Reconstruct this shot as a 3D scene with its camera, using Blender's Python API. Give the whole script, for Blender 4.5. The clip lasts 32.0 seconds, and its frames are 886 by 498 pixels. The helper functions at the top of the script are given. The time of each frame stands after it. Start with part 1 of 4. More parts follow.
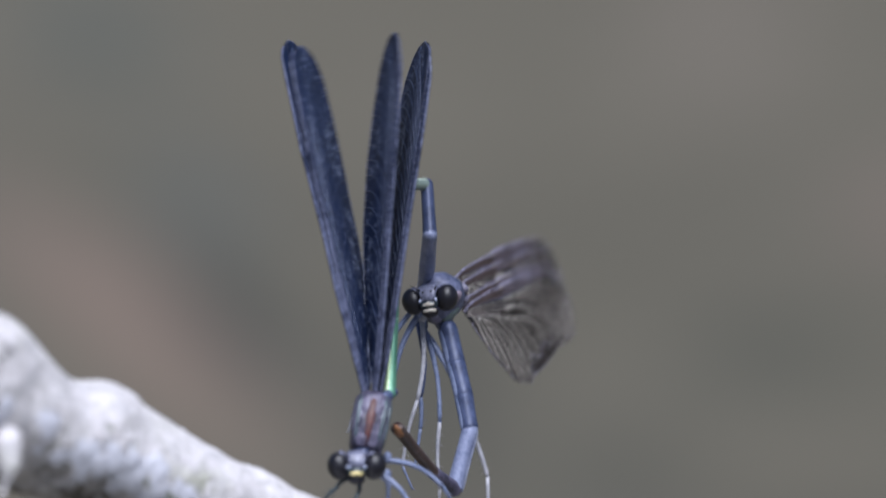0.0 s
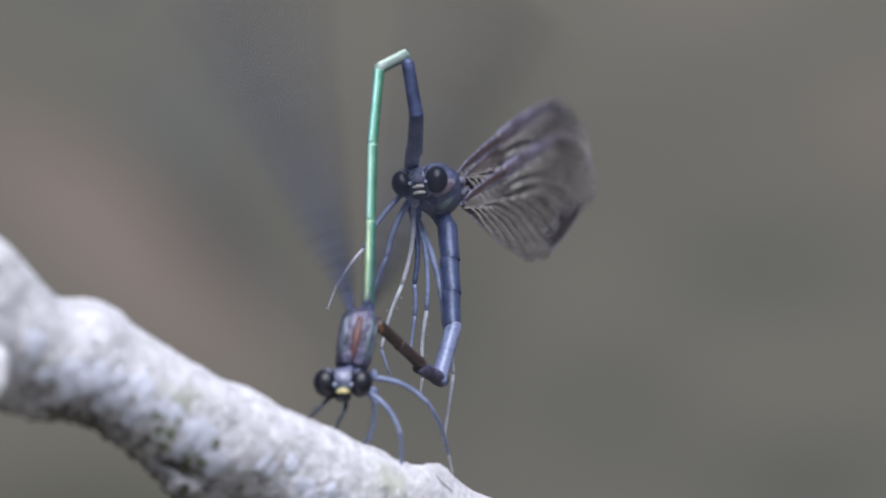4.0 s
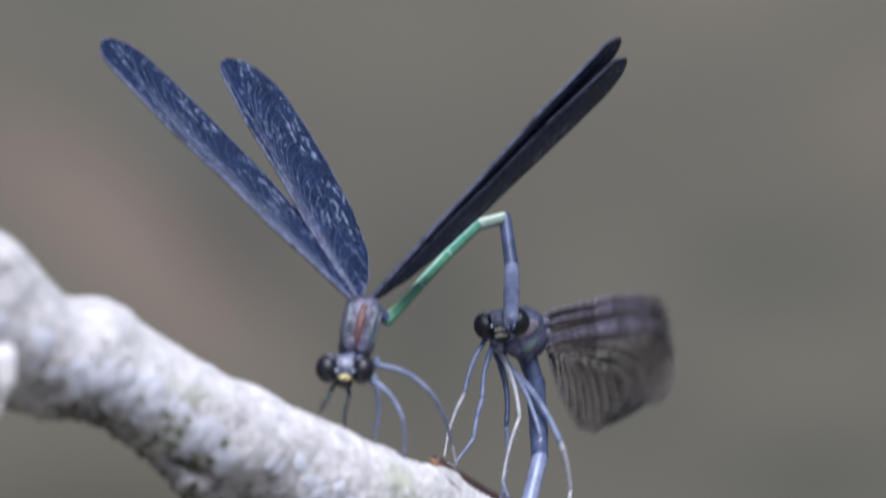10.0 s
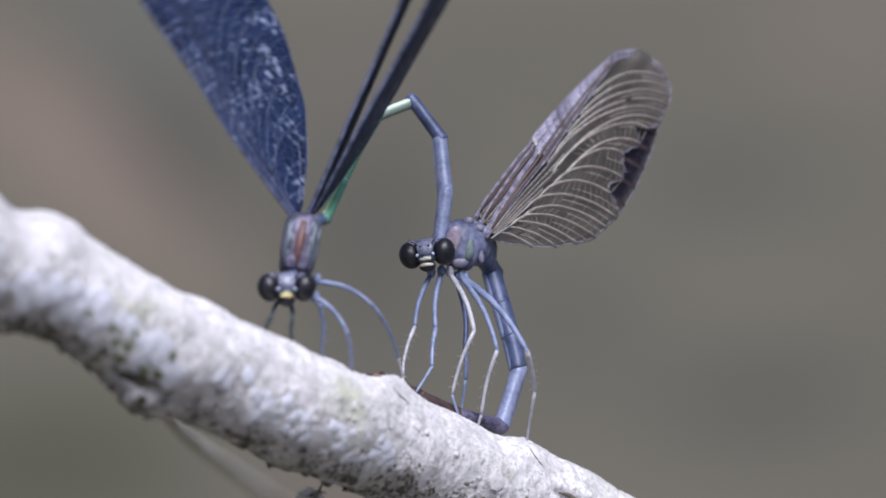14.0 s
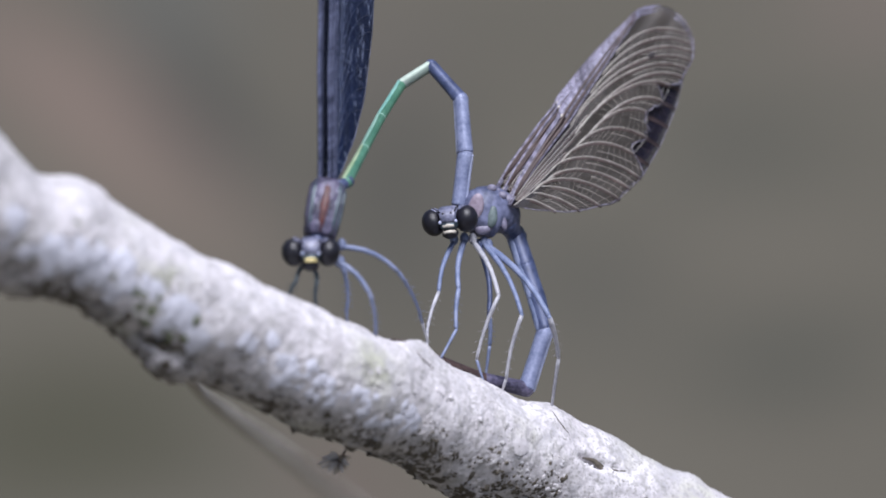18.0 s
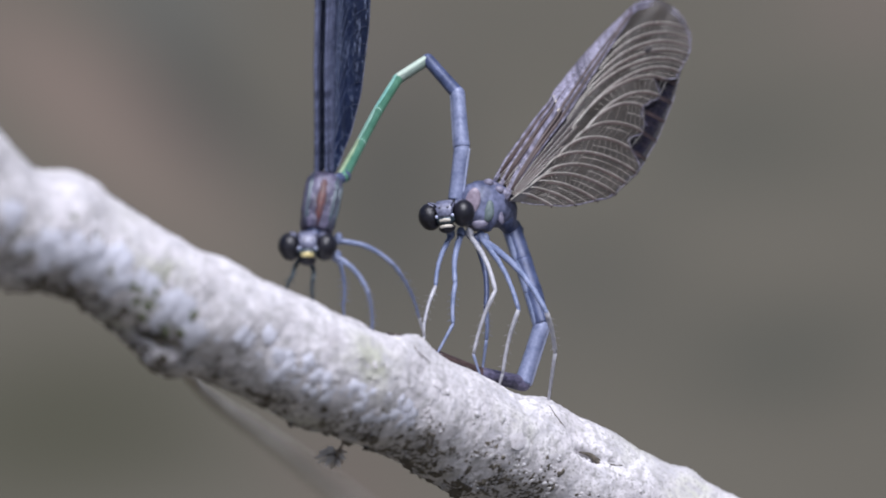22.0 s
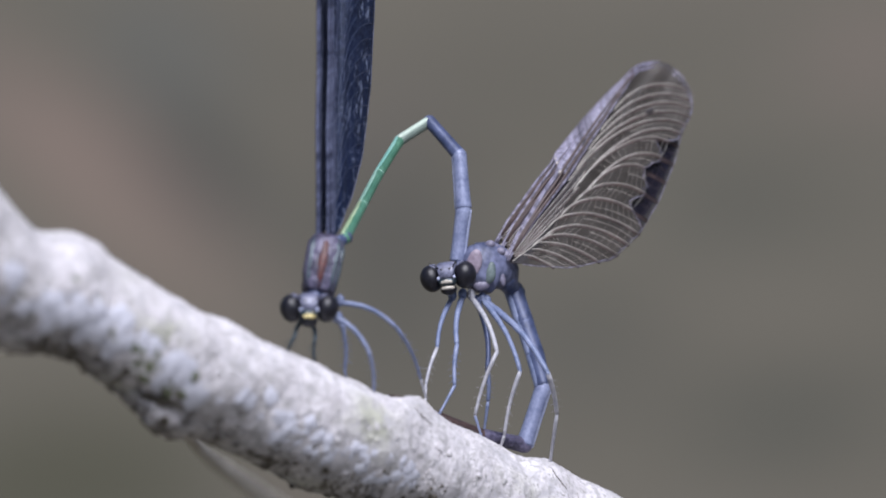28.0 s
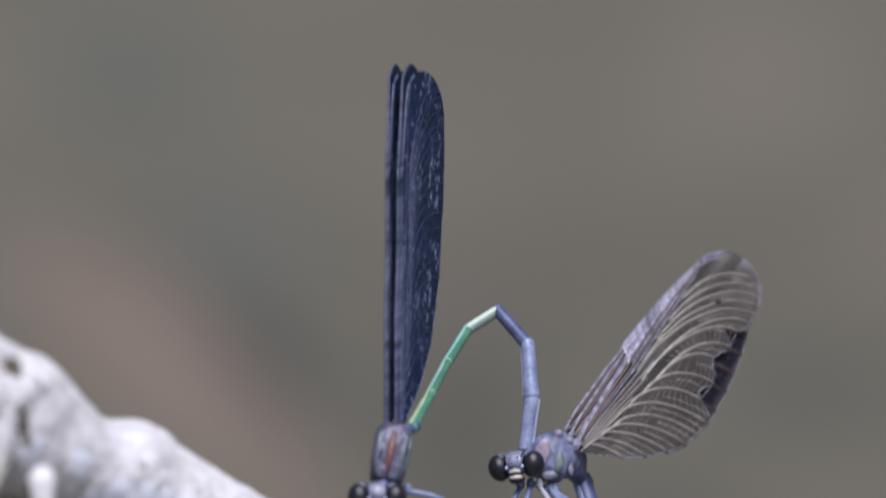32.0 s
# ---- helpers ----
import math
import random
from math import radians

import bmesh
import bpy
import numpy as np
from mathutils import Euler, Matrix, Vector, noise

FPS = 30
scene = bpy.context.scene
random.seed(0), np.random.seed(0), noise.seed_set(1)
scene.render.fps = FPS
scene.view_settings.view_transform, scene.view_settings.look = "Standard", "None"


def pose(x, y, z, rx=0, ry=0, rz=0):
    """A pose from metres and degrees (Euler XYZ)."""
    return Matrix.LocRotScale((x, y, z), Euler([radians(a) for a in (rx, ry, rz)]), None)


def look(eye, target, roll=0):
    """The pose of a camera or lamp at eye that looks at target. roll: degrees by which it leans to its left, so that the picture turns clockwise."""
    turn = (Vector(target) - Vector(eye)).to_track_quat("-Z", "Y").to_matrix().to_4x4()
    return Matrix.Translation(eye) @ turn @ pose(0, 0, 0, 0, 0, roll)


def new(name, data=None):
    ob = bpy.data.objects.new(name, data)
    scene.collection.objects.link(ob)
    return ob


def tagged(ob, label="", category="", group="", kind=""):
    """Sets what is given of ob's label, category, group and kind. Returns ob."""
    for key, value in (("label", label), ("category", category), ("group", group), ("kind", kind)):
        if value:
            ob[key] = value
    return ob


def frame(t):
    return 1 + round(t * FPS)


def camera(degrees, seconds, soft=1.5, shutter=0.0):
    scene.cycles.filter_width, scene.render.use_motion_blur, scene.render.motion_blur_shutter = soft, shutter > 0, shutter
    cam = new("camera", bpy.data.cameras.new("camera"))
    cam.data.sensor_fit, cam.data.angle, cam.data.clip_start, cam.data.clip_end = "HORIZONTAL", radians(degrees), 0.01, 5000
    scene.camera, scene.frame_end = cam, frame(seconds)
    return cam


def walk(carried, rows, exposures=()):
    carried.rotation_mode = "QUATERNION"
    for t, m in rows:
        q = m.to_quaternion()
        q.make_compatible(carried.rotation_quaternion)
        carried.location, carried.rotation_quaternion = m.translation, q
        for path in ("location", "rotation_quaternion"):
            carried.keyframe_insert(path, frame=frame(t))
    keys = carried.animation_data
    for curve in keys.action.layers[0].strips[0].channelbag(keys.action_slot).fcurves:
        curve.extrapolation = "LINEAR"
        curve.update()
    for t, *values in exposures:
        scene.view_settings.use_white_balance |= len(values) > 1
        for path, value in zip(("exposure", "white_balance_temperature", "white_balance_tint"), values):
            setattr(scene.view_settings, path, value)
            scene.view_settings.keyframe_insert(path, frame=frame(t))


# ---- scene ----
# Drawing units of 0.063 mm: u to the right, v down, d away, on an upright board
# that the camera faces at rest; (784, 441, 0) is the board's middle.
U = 6.3e-5
FOCAL = 784 / math.tan(radians(4.0))
TILT = -14.0
HEIGHT = 1.05
BOARD = Matrix.Translation((0, 0, HEIGHT)) @ pose(0, 0, 0, TILT)
EYE = BOARD @ Vector((0, -FOCAL * U, 0))


def spot(u, v, d=0.0):
    k = 1 + d / FOCAL
    return Vector(((u - 784) * k, d, (441 - v) * k)) * U


# ---- camera: a long lens on a tripod head, panned and tilted by hand ----
PAN = [
    (0.0, 75, 376), (0.03, 73, 369), (0.1, 49, 275), (0.2, 25, 190), (0.3, -2, 132), (0.4, -14, 113), (0.5, -4, 130),
    (0.6, 1, 160), (0.7, -2, 172), (0.8, 9, 198), (0.9, 14, 208), (1.0, 21, 222), (1.2, 15, 223),
    (1.3, 32, 236), (1.5, 28, 220), (2.0, -15, 216), (2.5, 37, 231), (3.0, 71, 218), (3.5, 62, 219),
    (5.5, 32, 291), (6.0, 76, 295), (6.5, 138, 302), (7.0, 99, 311), (7.5, 37, 282), (8.0, 35, 228),
    (8.5, 98, 213), (9.0, 104, 260), (9.5, 81, 274), (10.0, 66, 228), (10.2, 58, 164), (10.5, 12, 100),
    (11.0, 7, 68), (11.5, 23, 43), (12.0, -38, 38), (12.5, -33, 52), (13.0, -26, 44), (13.5, -33, 74),
    (15.5, -8, 73), (16.0, -10, 48), (16.5, -47, 14), (17.0, -8, -17), (17.5, 3, -18), (18.0, 15, 12),
    (18.5, -9, 11), (19.0, 0, 0), (19.5, 0, -30), (20.0, 17, 4), (20.5, -49, 84), (21.0, -23, 53),
    (21.5, -14, -4), (22.0, 9, 2), (22.5, 34, 1), (23.0, 32, 9), (23.5, 18, -15), (24.0, -12, 21),
    (24.5, -2, 19), (26.5, -16, 51), (27.0, -14, 54), (27.5, 14, 90), (28.0, 12, 111), (28.5, -48, 142),
    (29.0, -25, 119), (29.5, -6, 145), (30.0, 10, 152), (30.5, 33, 139), (30.6, 50, 156), (30.8, 74, 204),
    (31.0, 104, 303), (31.2, 122, 366), (31.4, 112, 435), (31.6, 104, 474), (31.8, 130, 472), (32.0, 136, 446)]
cam = camera(8.0, 32.0, soft=1.8, shutter=0.8)
cam.data.dof.use_dof = True
cam.data.dof.focus_distance = (FOCAL + 130) * U
cam.data.dof.aperture_fstop = 16.0
walk(cam, [(t, pose(*EYE, 90 + TILT + math.degrees(math.atan(dv / FOCAL)), 0, math.degrees(math.atan(du / FOCAL))))
           for t, du, dv in PAN], [(0.0, -0.01, 5870, 12.5), (8.0, 0.0, 5880, 12.5), (10.0, 0.06, 5930, 12.5), (13.0, 0.08, 6000, 14.5), (16.0, 0.05, 6000, 15), (19.0, -0.02, 6000, 15), (24.0, -0.06, 6000, 15), (31.0, -0.08, 6050, 15), (32.0, -0.02, 6050, 15)])

# ---- light: an even, cloudy sky ----
world = bpy.data.worlds.new("sky")
scene.world = world
world.use_nodes = True
wn = world.node_tree.nodes
sky = wn.new("ShaderNodeTexSky")
sky.sky_type = "NISHITA"
sky.sun_disc = False
sky.sun_elevation, sky.sun_rotation = radians(66.5), radians(169)
sky.dust_density = 2.0
wn["Background"].inputs["Strength"].default_value = 0.06
world.node_tree.links.new(sky.outputs[0], wn["Background"].inputs["Color"])
sun = new("sun", bpy.data.lights.new("sun", "SUN"))
sun.data.energy, sun.data.angle, sun.data.color = 5.6, radians(42), (1.0, 0.99, 0.98)
sun.matrix_basis = look((0.2, -1.05, 3.5), (0, 0, HEIGHT))


# ---- materials ----
def surface(name, low, high, scale, rough=0.6, bump=0.0, fine=4.0, metal=0.0, gloss=0.5, clear=0.0, sheen=0.0, stops=(0.35, 0.65)):
    """Two tones mixed by coarse and fine grain, with a fine relief."""
    m = bpy.data.materials.new(name)
    m.use_nodes = True
    n, link = m.node_tree.nodes, m.node_tree.links.new
    b = n["Principled BSDF"]
    at = n.new("ShaderNodeTexCoord")
    coarse, grain = n.new("ShaderNodeTexNoise"), n.new("ShaderNodeTexNoise")
    coarse.inputs["Scale"].default_value, grain.inputs["Scale"].default_value = scale, scale * fine
    coarse.inputs["Detail"].default_value, grain.inputs["Detail"].default_value = 4, 3
    for tex in (coarse, grain):
        link(at.outputs["Object"], tex.inputs["Vector"])
    mixed = n.new("ShaderNodeMath")
    mixed.operation = "MULTIPLY_ADD"
    mixed.inputs[1].default_value = 0.4
    link(grain.outputs[0], mixed.inputs[0])
    part_of = n.new("ShaderNodeMath")
    part_of.operation = "MULTIPLY"
    part_of.inputs[1].default_value = 0.6
    link(coarse.outputs[0], part_of.inputs[0])
    link(part_of.outputs[0], mixed.inputs[2])
    ramp = n.new("ShaderNodeValToRGB")
    ramp.color_ramp.elements[0].position, ramp.color_ramp.elements[1].position = stops
    ramp.color_ramp.elements[0].color, ramp.color_ramp.elements[1].color = (*low, 1), (*high, 1)
    link(mixed.outputs[0], ramp.inputs[0])
    link(ramp.outputs[0], b.inputs["Base Color"])
    b.inputs["Roughness"].default_value, b.inputs["Metallic"].default_value = rough, metal
    b.inputs["Specular IOR Level"].default_value = gloss
    b.inputs["Coat Weight"].default_value, b.inputs["Sheen Weight"].default_value = clear, sheen
    if bump:
        relief = n.new("ShaderNodeBump")
        relief.inputs["Strength"].default_value, relief.inputs["Distance"].default_value = 0.8, bump
        link(mixed.outputs[0], relief.inputs["Height"])
        link(relief.outputs[0], b.inputs["Normal"])
    return m


def membrane(name, low, high, clear_part, rough, gloss, cell=1500, metal=0.0, line=(0.1, 0.1, 0.1), net=0.5, glint_flecks=None, through_part=0.2, blotch=None):
    """Wing skin: a net of small cells, partly clear, that lets light through."""
    m = surface(name, low, high, 260, rough, 2e-5, 5, metal, gloss)
    n, link = m.node_tree.nodes, m.node_tree.links.new
    b, out = n["Principled BSDF"], n["Material Output"]
    at = n.new("ShaderNodeTexCoord")
    squeeze = n.new("ShaderNodeMapping")
    squeeze.inputs["Scale"].default_value = (1, 1, 0.55)
    link(at.outputs["Object"], squeeze.inputs["Vector"])
    cells = n.new("ShaderNodeTexVoronoi")
    cells.feature = "DISTANCE_TO_EDGE"
    cells.inputs["Scale"].default_value = cell
    link(squeeze.outputs[0], cells.inputs["Vector"])
    edge = n.new("ShaderNodeValToRGB")
    edge.color_ramp.elements[0].position, edge.color_ramp.elements[1].position = 0.03, 0.12
    edge.color_ramp.elements[0].color, edge.color_ramp.elements[1].color = (net, net, net, 1), (0, 0, 0, 1)
    link(cells.outputs["Distance"], edge.inputs[0])
    tone = n.new("ShaderNodeMixRGB")
    tone.inputs["Color2"].default_value = (*line, 1)
    link(edge.outputs[0], tone.inputs["Fac"])
    link(b.inputs["Base Color"].links[0].from_socket, tone.inputs["Color1"])
    link(tone.outputs[0], b.inputs["Base Color"])
    # pale flecks and smears: mottled skin, with its glints painted as colour
    if glint_flecks:
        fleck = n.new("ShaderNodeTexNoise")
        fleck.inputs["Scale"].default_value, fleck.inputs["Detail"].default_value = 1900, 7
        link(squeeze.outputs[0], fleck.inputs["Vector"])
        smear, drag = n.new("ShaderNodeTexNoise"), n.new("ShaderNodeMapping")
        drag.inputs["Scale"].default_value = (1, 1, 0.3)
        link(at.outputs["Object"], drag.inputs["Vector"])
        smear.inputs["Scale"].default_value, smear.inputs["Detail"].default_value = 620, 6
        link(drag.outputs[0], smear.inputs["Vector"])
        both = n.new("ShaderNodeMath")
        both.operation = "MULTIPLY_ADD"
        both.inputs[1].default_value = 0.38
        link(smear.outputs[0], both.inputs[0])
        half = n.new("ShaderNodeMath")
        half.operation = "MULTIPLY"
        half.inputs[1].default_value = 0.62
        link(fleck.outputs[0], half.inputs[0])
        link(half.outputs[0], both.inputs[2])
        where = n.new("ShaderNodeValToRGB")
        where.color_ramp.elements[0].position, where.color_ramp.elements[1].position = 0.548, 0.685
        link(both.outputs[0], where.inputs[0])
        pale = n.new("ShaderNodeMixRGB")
        pale.inputs["Color2"].default_value = (*glint_flecks, 1)
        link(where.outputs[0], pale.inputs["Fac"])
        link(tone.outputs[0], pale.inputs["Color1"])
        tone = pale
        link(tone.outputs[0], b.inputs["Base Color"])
    if blotch:
        dark_tone, (x, z), (wide, long) = blotch
        place = n.new("ShaderNodeMapping")
        place.vector_type = "TEXTURE"
        place.inputs["Location"].default_value = (x * U, 0, z * U)
        place.inputs["Scale"].default_value = (wide * U, 1, long * U)
        link(at.outputs["Object"], place.inputs["Vector"])
        blob = n.new("ShaderNodeTexGradient")
        blob.gradient_type = "SPHERICAL"
        link(place.outputs[0], blob.inputs["Vector"])
        fade = n.new("ShaderNodeValToRGB")
        fade.color_ramp.elements[0].position, fade.color_ramp.elements[1].position = 0.02, 0.3
        link(blob.outputs["Fac"], fade.inputs[0])
        stain = n.new("ShaderNodeMixRGB")
        stain.inputs["Color2"].default_value = (*dark_tone, 1)
        link(fade.outputs[0], stain.inputs["Fac"])
        link(tone.outputs[0], stain.inputs["Color1"])
        tone = stain
        link(tone.outputs[0], b.inputs["Base Color"])
    thin, see, skin, whole = (n.new(k) for k in ("ShaderNodeBsdfTranslucent", "ShaderNodeBsdfTransparent", "ShaderNodeMixShader", "ShaderNodeMixShader"))
    link(tone.outputs[0], thin.inputs["Color"])
    skin.inputs[0].default_value = through_part
    link(b.outputs[0], skin.inputs[1])
    link(thin.outputs[0], skin.inputs[2])
    whole.inputs[0].default_value = clear_part
    link(skin.outputs[0], whole.inputs[1])
    link(see.outputs[0], whole.inputs[2])
    link(whole.outputs[0], out.inputs["Surface"])
    return m


BLACK_EYE = surface("black_eye", (0.005, 0.005, 0.008), (0.011, 0.01, 0.016), 900, 0.4, 0, 4, 0, 0.45)
BLUE_GREY = surface("powdered_blue_grey", (0.12, 0.14, 0.24), (0.29, 0.32, 0.47), 500, 0.42, 3e-5, 5, 0.1, 0.5)
POWDER_AND_SHINE = surface("powder_and_shine_grey", (0.07, 0.075, 0.115), (0.21, 0.215, 0.31), 700, 0.4, 3e-5, 4, 0.05, 0.6)
DARK_BLUE = surface("dark_steel_blue", (0.028, 0.038, 0.085), (0.095, 0.118, 0.225), 400, 0.45, 4e-5, 5, 0.15, 0.5)
PALE_BLUE = surface("pale_powder_blue", (0.24, 0.275, 0.44), (0.42, 0.45, 0.61), 400, 0.36, 2e-5, 5, 0, 0.5)
WHITE_BLUE = surface("frosted_blue", (0.296, 0.328, 0.484), (0.484, 0.515, 0.663), 400, 0.5, 2e-5, 5, 0, 0.5)
LEG_BLUE = surface("leg_blue", (0.105, 0.135, 0.235), (0.24, 0.27, 0.4), 600, 0.4, 1e-5, 5, 0, 0.4)
LEG_PALE = surface("leg_pale", (0.24, 0.24, 0.28), (0.5, 0.49, 0.52), 600, 0.4, 1e-5, 5, 0, 0.4)
AQUA = surface("pale_turquoise", (0.17, 0.42, 0.35), (0.34, 0.58, 0.5), 350, 0.4, 1e-5, 5, 0.2, 0.5)
SAGE = surface("grey_sage", (0.16, 0.21, 0.18), (0.28, 0.34, 0.3), 350, 0.45, 1e-5, 5, 0.1, 0.5)
PALE_SAGE = surface("pale_sage", (0.42, 0.52, 0.43), (0.58, 0.66, 0.57), 350, 0.45, 1e-5, 5, 0.05, 0.5)
GREEN = surface("metallic_green", (0.05, 0.16, 0.1), (0.12, 0.28, 0.19), 350, 0.4, 1e-5, 5, 0.25, 0.4, 0.0)
YELLOW_GREEN = surface("yellow_green", (0.27, 0.4, 0.21), (0.5, 0.6, 0.4), 350, 0.35, 1e-5, 5, 0.25, 0.5, 0.0)
MINT = surface("pale_mint", (0.22, 0.44, 0.34), (0.4, 0.58, 0.48), 350, 0.4, 1e-5, 5, 0.2, 0.5, 0.0)
RUST = surface("rust_red", (0.05, 0.016, 0.016), (0.115, 0.034, 0.031), 600, 0.5, 2e-5)
PURPLE = surface("dusky_purple", (0.02, 0.018, 0.036), (0.125, 0.112, 0.18), 450, 0.45, 5e-5, 5, 0.1, 0.5, 0, 0, (0.4, 0.62))
IVORY = surface("ivory", (0.42, 0.38, 0.32), (0.68, 0.63, 0.56), 600, 0.35, 1e-5)
YELLOW = surface("yellow", (0.58, 0.47, 0.17), (0.8, 0.7, 0.4), 600, 0.35, 1e-5)
BROWN = surface("dark_brown", (0.025, 0.015, 0.014), (0.08, 0.05, 0.045), 500, 0.45, 3e-5)
ORANGE = surface("orange_brown", (0.1, 0.04, 0.016), (0.34, 0.16, 0.07), 500, 0.45, 3e-5)
TEAL = surface("dark_teal", (0.02, 0.03, 0.04), (0.07, 0.1, 0.12), 500, 0.4, 2e-5, 5, 0.2, 0.5)
SHELL = surface("mottled_shell", (0.032, 0.04, 0.08), (0.165, 0.178, 0.285), 330, 0.5, 5e-5, 5, 0.05, 0.5, 0, 0, (0.35, 0.66))
ROSE = surface("dusky_rose", (0.17, 0.13, 0.17), (0.32, 0.27, 0.33), 500, 0.5, 3e-5)
MOSS_TEAL = surface("dull_green", (0.06, 0.085, 0.085), (0.16, 0.2, 0.2), 500, 0.5, 3e-5)
SLATE = surface("slate_violet", (0.112, 0.104, 0.152), (0.256, 0.240, 0.320), 500, 0.5, 3e-5)
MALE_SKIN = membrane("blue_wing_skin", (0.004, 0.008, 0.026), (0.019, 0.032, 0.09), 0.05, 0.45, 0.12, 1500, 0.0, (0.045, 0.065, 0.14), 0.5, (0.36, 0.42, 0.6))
MALE_VEIN = surface("blue_wing_vein", (0.01, 0.016, 0.04), (0.075, 0.095, 0.17), 700, 0.4, 0, 4, 0.2)
MALE_COSTA = surface("wing_edge_vein", (0.01, 0.014, 0.036), (0.14, 0.155, 0.25), 450, 0.45)
FEMALE_SKIN = membrane("smoky_wing_skin", (0.1, 0.087, 0.076), (0.225, 0.198, 0.175), 0.42, 0.35, 0.5, 1900, 0.05, (0.29, 0.27, 0.25), 0.35, None, 0.7, ((0.036, 0.029, 0.042), (-14, 100), (56, 235)))
FEMALE_DARK = membrane("blotched_wing_skin", (0.1, 0.088, 0.082), (0.235, 0.212, 0.2), 0.5, 0.35, 0.5, 1900, 0.05, (0.2, 0.19, 0.18), 0.35, None, 0.6, ((0.015, 0.013, 0.036), (158, 345), (80, 160)))
FEMALE_DUSK = membrane("dusky_wing_skin", (0.055, 0.047, 0.056), (0.14, 0.122, 0.136), 0.5, 0.35, 0.5, 1900, 0.05, (0.12, 0.11, 0.12), 0.35, None, 0.6, ((0.02, 0.014, 0.016), (0, 100), (70, 210)))
DARK_SPOT = surface("dark_spot", (0.01, 0.008, 0.01), (0.03, 0.025, 0.028), 800, 0.8)
FEMALE_VEIN = surface("tan_wing_vein", (0.27, 0.248, 0.22), (0.51, 0.48, 0.44), 900, 0.4)
FEMALE_COSTA = surface("violet_wing_vein", (0.035, 0.03, 0.05), (0.34, 0.32, 0.43), 640, 0.4, 0, 4, 0, 0.5, 0, 0, (0.38, 0.64))


def bark():
    m = surface("lichened_bark", (0.5, 0.47, 0.48), (0.72, 0.69, 0.71), 260, 0.92, 2.6e-4, 11, 0, 0.2, 0, 0.1, (0.36, 0.6))
    n, link = m.node_tree.nodes, m.node_tree.links.new
    b = n["Principled BSDF"]
    at = n.new("ShaderNodeTexCoord")
    base = b.inputs["Base Color"].links[0].from_socket
    for scale, low, high, colour, seed in ((95, 0.54, 0.72, (0.46, 0.46, 0.38), 3.0), (330, 0.5, 0.68, (0.45, 0.435, 0.455), 9.0), (700, 0.52, 0.66, (0.45, 0.43, 0.44), 7.0), (1300, 0.52, 0.66, (0.4, 0.385, 0.38), 5.0), (2600, 0.56, 0.68, (0.31, 0.295, 0.28), 2.0)):
        shift = n.new("ShaderNodeMapping")
        shift.inputs["Location"].default_value = (seed, seed, seed)
        link(at.outputs["Object"], shift.inputs["Vector"])
        tex = n.new("ShaderNodeTexNoise")
        tex.inputs["Scale"].default_value, tex.inputs["Detail"].default_value = scale, 5
        link(shift.outputs[0], tex.inputs["Vector"])
        ramp = n.new("ShaderNodeValToRGB")
        ramp.color_ramp.elements[0].position, ramp.color_ramp.elements[1].position = low, high
        link(tex.outputs[0], ramp.inputs[0])
        tint = n.new("ShaderNodeMixRGB")
        tint.inputs["Color2"].default_value = (*colour, 1)
        link(ramp.outputs[0], tint.inputs["Fac"])
        link(base, tint.inputs["Color1"])
        base = tint.outputs[0]
    link(base, b.inputs["Base Color"])
    return m


BARK = bark()
TWIG_BARK = surface("twig_bark", (0.36, 0.33, 0.3), (0.52, 0.49, 0.45), 300, 0.9, 1e-4)
LICHEN = surface("white_lichen", (0.52, 0.49, 0.5), (0.7, 0.67, 0.69), 1.4, 0.95, 1e-4, 5, 0, 0.1)
LICHEN_BLUE = surface("bluish_lichen", (0.52, 0.52, 0.58), (0.74, 0.74, 0.82), 1.4, 0.95, 1e-4, 5, 0, 0.1)
MOSS = surface("dull_moss", (0.06, 0.075, 0.035), (0.24, 0.26, 0.16), 1.8, 0.95, 1e-4, 5, 0, 0.1)
DRY = surface("dry_flower", (0.07, 0.05, 0.036), (0.32, 0.26, 0.2), 700, 0.8, 5e-5)
PETAL = surface("dry_petal", (0.42, 0.37, 0.33), (0.8, 0.75, 0.7), 800, 0.8, 5e-5)
CRACK_AND_SHADE = surface("dark_bark_and_shade", (0.05, 0.041, 0.031), (0.17, 0.148, 0.118), 600, 0.95, 5e-5)


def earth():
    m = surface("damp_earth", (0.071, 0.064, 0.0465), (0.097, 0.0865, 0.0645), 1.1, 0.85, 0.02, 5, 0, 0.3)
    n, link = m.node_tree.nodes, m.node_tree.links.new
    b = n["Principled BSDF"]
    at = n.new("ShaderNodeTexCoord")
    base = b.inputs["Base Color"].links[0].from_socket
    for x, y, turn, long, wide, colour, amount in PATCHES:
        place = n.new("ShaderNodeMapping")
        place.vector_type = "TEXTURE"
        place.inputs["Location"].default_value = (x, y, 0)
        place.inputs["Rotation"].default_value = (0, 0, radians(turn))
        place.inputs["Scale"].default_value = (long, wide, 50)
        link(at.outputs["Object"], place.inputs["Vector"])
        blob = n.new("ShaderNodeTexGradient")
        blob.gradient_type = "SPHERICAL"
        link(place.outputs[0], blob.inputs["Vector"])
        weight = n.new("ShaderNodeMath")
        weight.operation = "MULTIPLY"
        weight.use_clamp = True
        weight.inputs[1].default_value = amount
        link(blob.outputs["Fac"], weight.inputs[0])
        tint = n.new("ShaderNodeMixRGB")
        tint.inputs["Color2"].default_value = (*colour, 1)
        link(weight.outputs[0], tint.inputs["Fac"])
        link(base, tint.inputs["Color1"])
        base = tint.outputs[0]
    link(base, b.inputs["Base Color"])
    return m


